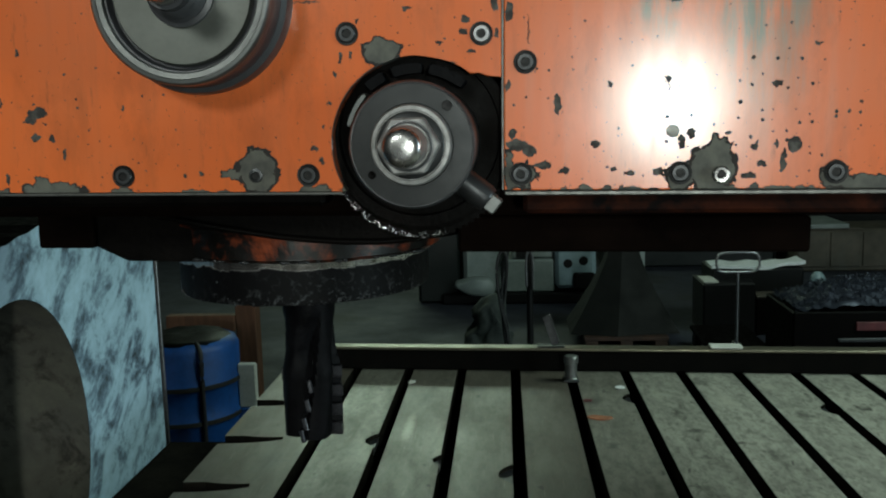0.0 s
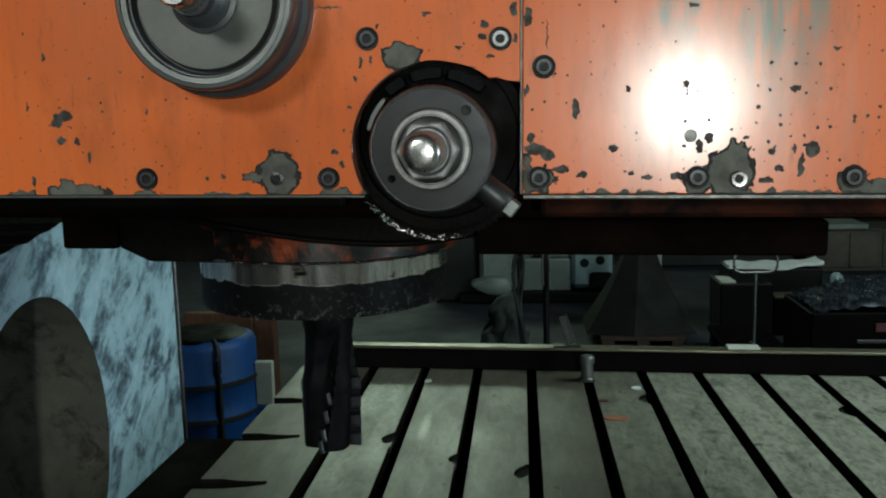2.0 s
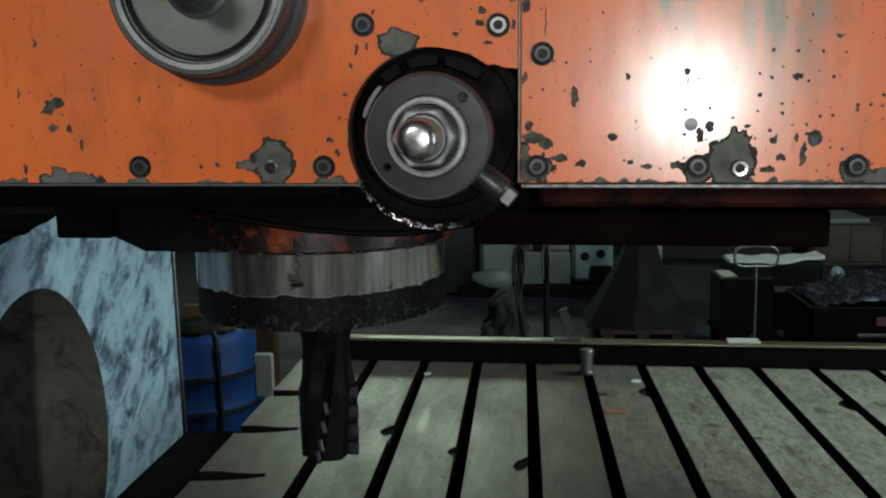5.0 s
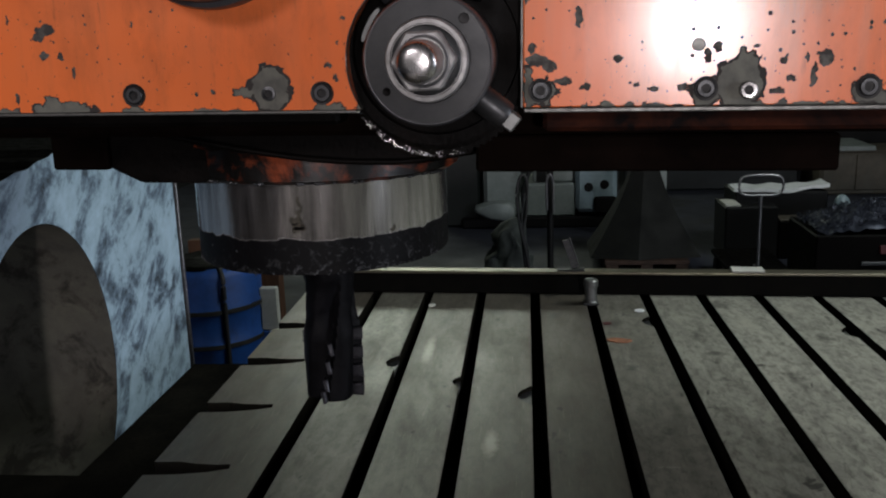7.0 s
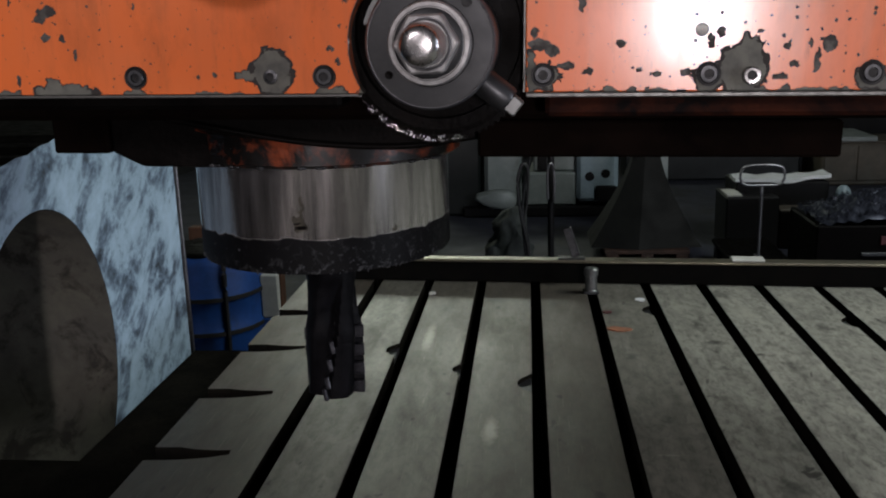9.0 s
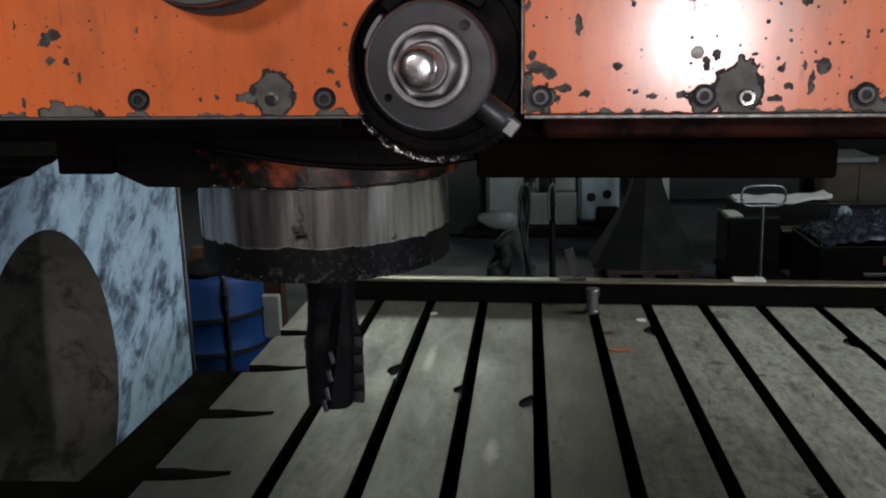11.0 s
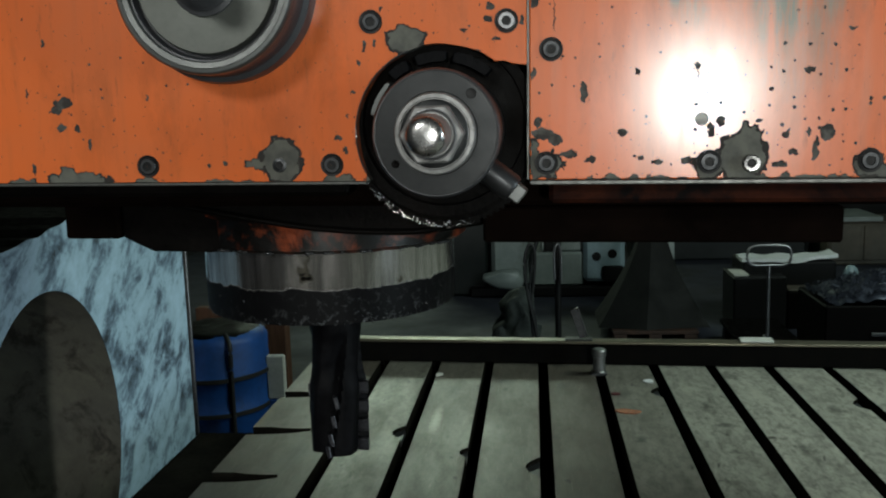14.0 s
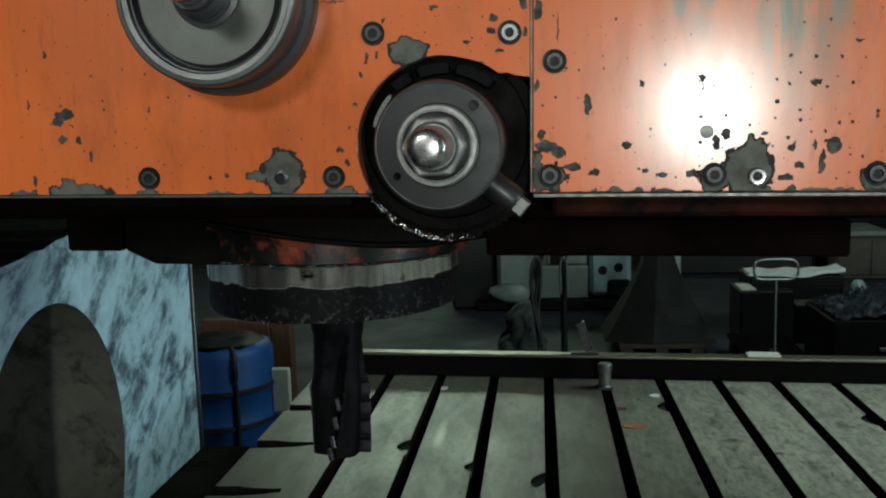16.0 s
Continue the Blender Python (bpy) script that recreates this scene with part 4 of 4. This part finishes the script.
def spindle_quill():
    q = thing("spindle_quill", "bright steel spindle quill, its lower end black with oil and swarf", "spindle", pose(QX, QY, QZ))
    part("sleeve", lathe([(0.060, 0.0015), (0.117, 0.0), (0.1205, 0.0008), (0.122, 0.0035), (0.122, 0.30)], 'Z', 128), M_QUILL, q, smooth=35)
    # scabs of swarf on the lower rim
    rnd = random.Random(5)
    bm = bmesh.new()
    for i in range(150):
        a = radians(rnd.uniform(195, 345))
        z = abs(rnd.gauss(0, 0.004)) if rnd.random() < 0.8 else rnd.uniform(0.0, 0.03)
        s = rnd.uniform(0.0005, 0.0012)
        mt = Matrix.Translation((0.1215 * math.cos(a), 0.1215 * math.sin(a), z + .0008)) @ Euler((rnd.random() * 6, rnd.random() * 6, a)).to_matrix().to_4x4() @ Matrix.Diagonal((1, rnd.uniform(1, 2.4), 0.6, 1))
        bmesh.ops.create_icosphere(bm, subdivisions=1, radius=s, matrix=mt)
    tagged(part("swarf_scabs", bm, M_DARKSTEEL, q, "stuck grey swarf"), kind="stuff")
    part("spindle_nose", lathe([(0.058, 0.001), (0.056, -0.006), (0.044, -0.008), (0.043, -0.014), (0.030, -0.015)], 'Z', 48), M_BLACK, q, smooth=35)
    for a in (20, 200):
        part("drive_key", boxes((0.036, 0.056, -0.008, 0.008, -0.020, -0.007), bevel=0.001), M_BLACK, q, m=pose(0, 0, 0, 0, 0, a))
    # cutter: a fluted body with four twisted gullets and indexable inserts
    n, seg, z0, z1, lead = 36, 96, -0.0135, -0.155, (-50, 42)
    bm = bmesh.new()
    rings = []
    for i in range(n + 1):
        t = i / n
        z = z0 + (z1 - z0) * t
        twist = radians(lead[0] * t + lead[1])
        base = 0.0262 + 0.0032 * min(1, max(0, (t - 0.40) / 0.12))
        ring = []
        for k in range(seg):
            a = 2 * math.pi * k / seg
            r = base
            if t > 0.10:
                depth = min(1, (t - 0.10) / 0.25)
                for c in range(4):
                    d = math.pi - ((a - twist - c * math.pi / 2 + math.pi) % (2 * math.pi))
                    if -0.06 < d < 0.86:
                        u = (d + 0.06) / 0.92
                        r -= depth * 0.0125 * (1 - u) ** 0.8 * min(1, u * 14)
            ring.append(bm.verts.new((r * math.cos(a), r * math.sin(a), z)))
        rings.append(ring)
    for a, b in zip(rings, rings[1:]):
        for k in range(seg):
            j = (k + 1) % seg
            bm.faces.new((a[k], a[j], b[j], b[k]))
    bm.faces.new(rings[0])
    bm.faces.new(rings[-1])
    cu = part("milling_cutter", bm, M_CUTTER, q, "dark fluted milling cutter with carbide inserts", smooth=35)
    for c in range(4):
        for i in range(4):
            t = 0.56 + 0.135 * i + 0.05 * (c % 2)
            z = z0 + (z1 - z0) * min(t, 0.97)
            a = lead[0] * t + lead[1] + 90 * c - 1
            part("insert", boxes((0.0175, 0.0304, -0.0036, 0.001, -0.0068, 0.0068), bevel=0.0009), M_INSERT, cu, m=pose(0, 0, z, 0, 0, a) @ pose(0, 0, 0, 10, 0, 0))
    return q


quill = spindle_quill()


# ---- things by the column ----
def drum():
    d = thing("plastic_drum", "blue plastic drum tied with dark straps", "drum", pose(-1.837, 5.42, FLOOR))
    H, R = 0.76, 0.29
    prof = [(0.02, 0.004), (R - .03, 0.0), (R, 0.03), (R, 0.30), (R + .010, 0.315), (R + .010, 0.345), (R, 0.36), (R, 0.495), (R + .010, 0.51), (R + .010, 0.54), (R, 0.555), (R, H - .05), (R - .02, H - .015), (R - .05, H), (R - .07, H - .02), (0.02, H - .02)]
    part("body", lathe(prof, 'Z', 56), M_DRUM, d, smooth=40)
    for z in (0.33, 0.525):
        part("strap", lathe([(R + .011, z - .013), (R + .015, z - .011), (R + .015, z + .011), (R + .011, z + .013)], 'Z', 56, False), M_RUBBER, d, "dark strap", smooth=40)
    a = radians(-56)
    part("strap", tube([((R + .014) * math.cos(a), (R + .014) * math.sin(a), z) for z in (0.02, 0.2, 0.4, 0.6, H - .04)] + [((R - .06) * math.cos(a), (R - .06) * math.sin(a), H + .004)], 0.013, 8), M_RUBBER, d, "dark strap", smooth=60)
    # dark lump added over the lid, where it lies in shade
    part("lid_shade", roughen(lathe([(0.02, H + .012), (0.1, H + .016), (0.19, H + .012), (0.24, H + .002), (0.265, H - .022), (0.22, H - .018)], 'Z', 32), 0.012, 11), M_GRIME_SHADE, d, "dark cover added for the shaded lid", smooth=50)
    p = thing("timber_post", "rough brown timber post behind the drum", "post", pose(-1.655, 6.0, FLOOR))
    part("post", roughen(boxes((-0.06, 0.07, -0.05, 0.05, 0.0, 0.95), bevel=0.006), 0.004, 8), M_WOOD, p)
    part("crosspiece", boxes((-0.50, -0.062, -0.06, 0.02, 0.66, 0.76), bevel=0.006), M_WOOD, p)
    b = thing("pale_board", "pale dusty board with a dark blue foot beside the drum", "board", pose(-1.492, 5.42, FLOOR))
    part("board", boxes((-0.055, 0.05, -0.02, 0.02, 0.345, 0.60), bevel=0.008), M_PALEBOX, b)
    part("foot", boxes((-0.06, 0.055, -0.025, 0.025, 0.0, 0.343), bevel=0.004), M_DRUM, b, "dark blue foot")


drum()


# ---- far end of the hall ----
def lathe_machine():
    d = thing("lathe_machine", "pale grey-green machine with a round guard and a drilled blue face", "machine", pose(0.0, 9.8, FLOOR))
    part("base", boxes((-0.75, 0.85, 0.03, 0.8, 0.0, 0.115), bevel=0.02), M_BLACK, d)
    part("housing", boxes((-0.52, -0.14, 0.02, 0.8, 0.117, 1.0), bevel=0.04), M_MACHINE, d)
    part("guard", roughen(prism([(-0.63, 0.245), (-0.55, 0.285), (-0.40, 0.30), (-0.27, 0.31), (-0.18, 0.24), (-0.20, 0.13), (-0.30, 0.118), (-0.46, 0.13), (-0.57, 0.18)], -0.15, 0.015, 'Y', 0.03), 0.012, 8), M_MACHINE, d, "rounded pale guard", smooth=50)
    part("pipe", tube([(-0.10, -0.02, 0.12), (-0.12, -0.03, 0.4), (-0.05, -0.03, 0.62), (-0.04, -0.02, 1.0)], 0.022, 8), M_GREEN, d, "dark green pipe", smooth=60)
    part("gearbox", boxes((-0.135, 0.41, 0.05, 0.8, 0.117, 0.46), bevel=0.02), M_MACHINE, d)
    part("gearbox_top", boxes((-0.02, 0.41, 0.09, 0.8, 0.462, 0.95), bevel=0.02), M_MACHINE, d)
    part("dark_slot", boxes((0.02, 0.12, 0.078, 0.089, 0.47, 0.93), bevel=0.004), M_BLACK, d)
    f = part("end_face", boxes((0.415, 0.83, 0.0, 0.7, 0.16, 0.95), bevel=0.04), M_MACHINE_BLUE, d, "pale blue drilled end face")
    for x, z in ((0.545, 0.422), (0.703, 0.449)):
        part("round_hole", lathe([(0.046, 0.0), (0.046, 0.004), (0.038, 0.004), (0.037, 0.001), (0.001, 0.001)], 'Y', 24), M_BLACK, f, m=pose(x, -0.002, z))
    # black block added as shade at the foot of the drilled face
    part("shadow_box", boxes((0.60, 0.82, -0.03, -0.004, 0.17, 0.33), bevel=0.02), M_BLACK, f)
    part("upright", boxes((-1.0, -0.56, 0.1, 0.8, 0.0, 1.1), bevel=0.03), M_GREEN, d, "dark green upright")


lathe_machine()


def hoses():
    h = thing("hose_stand", "black stand with looped dark hoses", "hose stand", pose(0.0, 7.0, FLOOR))
    part("base", boxes((-0.30, 0.25, -0.05, 0.3, 0.0, 0.10), bevel=0.02), M_GRIME_SHADE, h)
    part("pole", lathe([(0.024, 0.101), (0.024, 1.05)], 'Z', 20), M_BLACK, h, m=pose(0.117, 0.05, 0), smooth=40)
    part("bright_pipe", tube([(0.095, -0.005, 0.72), (0.092, -0.01, 0.90), (0.105, -0.012, 0.965), (0.125, -0.01, 0.97), (0.140, 0.0, 0.90), (0.141, 0.0, 0.70)], 0.009, 8), M_STEEL, h, "bright bent pipe", smooth=60)
    part("hose", tube([(-0.02, 0, 0.11), (-0.055, -0.02, 0.40), (-0.10, -0.03, 0.62), (-0.118, -0.03, 0.85), (-0.085, -0.03, 0.975), (-0.045, -0.02, 0.93), (-0.055, 0, 0.7), (-0.08, -0.01, 0.5), (-0.04, 0, 0.11)], 0.011, 8), M_RUBBER, h, "looped black hose", smooth=60)
    part("hose", tube([(-0.03, 0.03, 0.11), (-0.045, 0.0, 0.42), (-0.085, -0.01, 0.6), (-0.07, 0.0, 0.8), (-0.03, 0, 1.0)], 0.008, 8), M_DARKSTEEL, h, "grey braided hose", smooth=60)
    r = thing("rag_heap", "grey-green heap of rags on the floor", "rags", pose(-0.20, 7.35, FLOOR))
    bm = bmesh.new()
    bmesh.ops.create_icosphere(bm, subdivisions=4, radius=1, matrix=Matrix.Translation((0, 0, 0.2)) @ Matrix.Diagonal((0.16, 0.12, 0.40, 1)))
    for v in bm.verts:
        v.co += noise.turbulence_vector(v.co * 6, 4, False) * 0.07
        v.co.x += 0.12 * (v.co.z - 0.3)
        v.co.z = max(v.co.z, 0.0)
    part("cloth", bm, surface("grey_green_rag", (0.05, 0.06, 0.055), (0.022, 0.027, 0.025), 14, (0.7, 0.9), 0, 0.4, 80), r, smooth=70)


hoses()


def tapered_hopper():
    h = thing("covered_hopper", "dark olive tapered hopper standing on a wooden pallet", "hopper", pose(0.91, 8.3, FLOOR))
    p = part("pallet", boxes((-0.34, 0.34, -0.40, 0.40, 0.085, 0.115), bevel=0.003), M_WOOD_DARK, h, "dark wooden pallet")
    for x in (-0.33, -0.05, 0.23):
        part("runner", boxes((x, x + .10, -0.40, 0.40, 0.0, 0.083), bevel=0.004), M_WOOD_DARK, p)
    bm = bmesh.new()
    rings = []
    for i in range(13):
        t = i / 12
        z = 0.117 + 0.74 * t
        w = 0.34 * (1 - t) ** 1.35 + 0.11
        rings.append([bm.verts.new((w * cx + 0.015 * t, w * cy * 0.85, z)) for cx, cy in ((-1, -0.75), (-0.15, -1.0), (0.15, -0.9), (1, -0.75), (1, 0.8), (-1, 0.8))])
    for a, b in zip(rings, rings[1:]):
        for k in range(6):
            j = (k + 1) % 6
            bm.faces.new((a[k], a[j], b[j], b[k]))
    bm.faces.new(rings[0])
    bm.faces.new(rings[-1])
    part("cone", bm, M_TARP, h, smooth=25)
    part("rim", boxes((-0.11, 0.13, -0.11, 0.11, 0.858, 0.885), bevel=0.004), M_STEEL, h, "pale metal rim")
    b = thing("steel_sheet", "pale grey metal sheet leaning behind the hopper", "metal sheet", pose(1.12, 8.9, FLOOR))
    part("panel", boxes((-0.10, 0.07, -0.02, 0.02, 0.0, 1.2), bevel=0.005), M_MACHINE, b)


tapered_hopper()


def hand_truck():
    h = thing("hand_truck", "platform truck with an upright pole and a looped metal handle", "hand truck", pose(1.643, 7.36, FLOOR))
    part("platform", boxes((-0.2, 0.25, -0.03, 0.7, 0.14, 0.18), bevel=0.01), M_GRIME_SHADE, h)
    for x in (-0.16, 0.21):
        for y in (0.05, 0.6):
            part("wheel", lathe([(0.04, -0.025), (0.065, -0.025), (0.068, -0.015), (0.068, 0.015), (0.065, 0.025), (0.04, 0.025)], 'Y', 24), M_RUBBER, h, m=pose(x, y, 0.07, 0, 0, 90), smooth=40)
    part("pole", lathe([(0.0125, 0.18), (0.0125, 0.75)], 'Z', 14), M_STEEL, h, m=pose(0, -0.06, 0), smooth=40)
    part("bracket", boxes((-0.012, 0.012, -0.05, 0.04, 0.175, 0.21), bevel=0.002), M_STEEL, h)
    part("handle", tube([(-0.10, -0.06, 0.75), (-0.145, -0.06, 0.775), (-0.155, -0.06, 0.83), (-0.125, -0.06, 0.885), (0, -0.06, 0.897), (0.125, -0.06, 0.885), (0.155, -0.06, 0.83), (0.145, -0.06, 0.775), (0.10, -0.06, 0.75), (0, -0.06, 0.75)], 0.010, 8, 5, True), M_STEEL, h, "looped metal handle", smooth=60)


hand_truck()


def crates():
    a = thing("dark_crate", "dark stacked crate with a pale sheet on top", "crate", pose(1.62, 8.4, FLOOR))
    part("lower_box", boxes((0.0, 0.44, 0.0, 0.5, 0.0, 0.455), bevel=0.012), M_BLACK, a)
    part("pale_corner", boxes((0.005, 0.13, 0.01, 0.3, 0.457, 0.475), bevel=0.004), M_PALEBOX, a, "pale board on the crate")
    part("upper_box", boxes((0.12, 0.90, 0.21, 0.70, 0.0, 0.545), bevel=0.012), M_BLACK, a)
    bm = bmesh.new()
    bmesh.ops.create_grid(bm, x_segments=30, y_segments=12, size=0.5, matrix=Matrix.Translation((0.51, 0.34, 0.565)) @ Matrix.Diagonal((0.80, 0.26, 1, 1)))
    for v in bm.verts:
        v.co.z += 0.012 + 0.022 * noise.noise(v.co * 6) + 0.10 * max(0, v.co.x - 0.62)
    bmesh.ops.solidify(bm, geom=bm.faces[:], thickness=0.03)
    part("sheet", bm, M_SHEET, a, "white plastic sheet", smooth=60)
    part("ledge", boxes((0.445, 0.90, 0.0, 0.205, 0.0, 0.325), bevel=0.01), M_GRIME_SHADE, a)
    part("ledge_top", boxes((0.45, 0.89, 0.005, 0.20, 0.327, 0.345), bevel=0.004), M_BEIGE, a, "pale ledge")
    b = thing("plastic_canister", "pale bluish plastic canister beside the crate", "canister", pose(2.60, 8.5, FLOOR))
    part("body", lathe([(0.02, 0.0), (0.06, 0.0), (0.07, 0.03), (0.07, 0.44), (0.055, 0.50), (0.025, 0.53), (0.02, 0.53)], 'Z', 24), M_MACHINE_BLUE, b, smooth=40)


crates()


def swarf_bin():
    b = thing("swarf_bin", "black metal bin heaped with blued steel swarf", "swarf bin", pose(1.93, 6.9, FLOOR))
    part("bin_wall", boxes((0.0, 1.5, 0.0, 0.7, 0.0, 0.53), bevel=0.01), M_GRIME_SHADE, b)

    def height(x, y):
        return 0.535 + 0.17 * max(0, 1 - ((x - 0.62) / 0.62) ** 2) * max(0, 1 - ((y - 0.33) / 0.36) ** 2)

    bm = bmesh.new()
    bmesh.ops.create_grid(bm, x_segments=70, y_segments=36, size=0.5, matrix=Matrix.Translation((0.72, 0.33, 0)) @ Matrix.Diagonal((1.38, 0.64, 1, 1)))
    for v in bm.verts:
        v.co.z = height(v.co.x, v.co.y) + 0.03 * noise.noise(v.co * 16)
    part("mound", bm, M_CHIPS, b, "heap of blued swarf", smooth=60)
    rnd = random.Random(8)
    bm = bmesh.new()
    for i in range(1500):
        x, y = rnd.uniform(0.02, 1.4), rnd.uniform(0.02, 0.64)
        mt = Matrix.Translation((x, y, height(x, y) + rnd.uniform(0, 0.03))) @ Euler((rnd.random() * 6, rnd.random() * 6, rnd.random() * 6)).to_matrix().to_4x4() @ Matrix.Diagonal((rnd.uniform(0.012, 0.04), 0.006, 0.002, 1))
        bmesh.ops.create_cube(bm, size=1, matrix=mt)
    tagged(part("loose_swarf", bm, M_CHIPS, b), kind="stuff")
    part("red_strip", boxes((0.42, 1.4, -0.022, -0.003, 0.40, 0.46), bevel=0.004), M_RED, b, "dull red strip")
    part("pale_strip", boxes((0.30, 1.4, -0.022, -0.003, 0.32, 0.345), bevel=0.004), M_DARKSTEEL, b)


swarf_bin()


def far_cabinet():
    c = thing("far_cabinet", "dusty beige metal cabinet at the hall's far end", "cabinet", pose(3.3, 11.5, FLOOR))
    part("body", boxes((0.0, 1.5, 0.0, 0.8, 0.0, 0.50), bevel=0.02), M_BEIGE, c)
    part("top_board", boxes((-0.01, 0.60, -0.03, 0.82, 0.515, 0.57), bevel=0.006), M_MACHINE, c, "pale grey top board")
    part("shelf", boxes((0.0, 0.75, -0.01, 0.8, 0.5005, 0.514)), M_BEIGE, c)
    for x in (0.03, 0.40, 0.77, 1.14):
        part("door", boxes((x, x + 0.34, -0.022, -0.002, 0.06, 0.47), bevel=0.006), M_BEIGE, c)
    d = thing("dark_cupboard", "long dark low cupboard at the hall's far end", "cupboard", pose(1.4, 12.0, FLOOR))
    part("body", boxes((-0.3, 1.8, 0, 0.6, 0.0, 0.70), bevel=0.02), M_GREEN, d)


far_cabinet()


M_STAIN = surface("rust_orange_stain", (0.34, 0.12, 0.05), (0.20, 0.085, 0.045), 60, (0.6, 0.8), 0, 0.3, 200)


def table_scraps():
    rnd = random.Random(3)
    # the largest orange piece stands for a flat stain
    for name, label, mat, x, y, sx, sy, n in (("orange_patch", "thin orange patch standing for a rust-orange stain on the table", M_STAIN, 0.285, 3.27, 0.040, 0.022, 11), ("orange_patch", "small red-orange paint flake lying on the table", M_RED, 0.262, 3.45, 0.016, 0.012, 7),
                                         ("metal_scrap", "small pale metal scrap lying by a table slot", M_SHEET, 0.385, 3.60, 0.018, 0.018, 8), ("metal_scrap", "small pale metal scrap lying by a table slot", M_PALEBOX, -0.345, 3.68, 0.012, 0.02, 7)):
        s = thing(name, label, "scrap", pose(x - .012, y, TOP + (3.6 - y) * .0122 + .0012, -0.7, 0, rnd.uniform(-20, 20)))
        out = [(sx * (0.8 + 0.4 * rnd.random()) * math.cos(2 * math.pi * i / n), sy * (0.8 + 0.4 * rnd.random()) * math.sin(2 * math.pi * i / n)) for i in range(n)]
        part("flake", prism(out, 0.0, 0.003, 'Z'), mat, s)


table_scraps()


def motions():
    # the quill feeds down at about 6 mm a second, stops, and comes back up
    rows = [(0, 0.0), (2, -0.0124), (4, -0.0247), (6, -0.0371), (8.5, -0.0525), (9.1, -0.0560), (9.5, -0.0557), (11, -0.0458), (13.5, -0.0292), (16, -0.0126)]
    walk(quill, [(t, pose(QX, QY, QZ + dz)) for t, dz in rows])


motions()
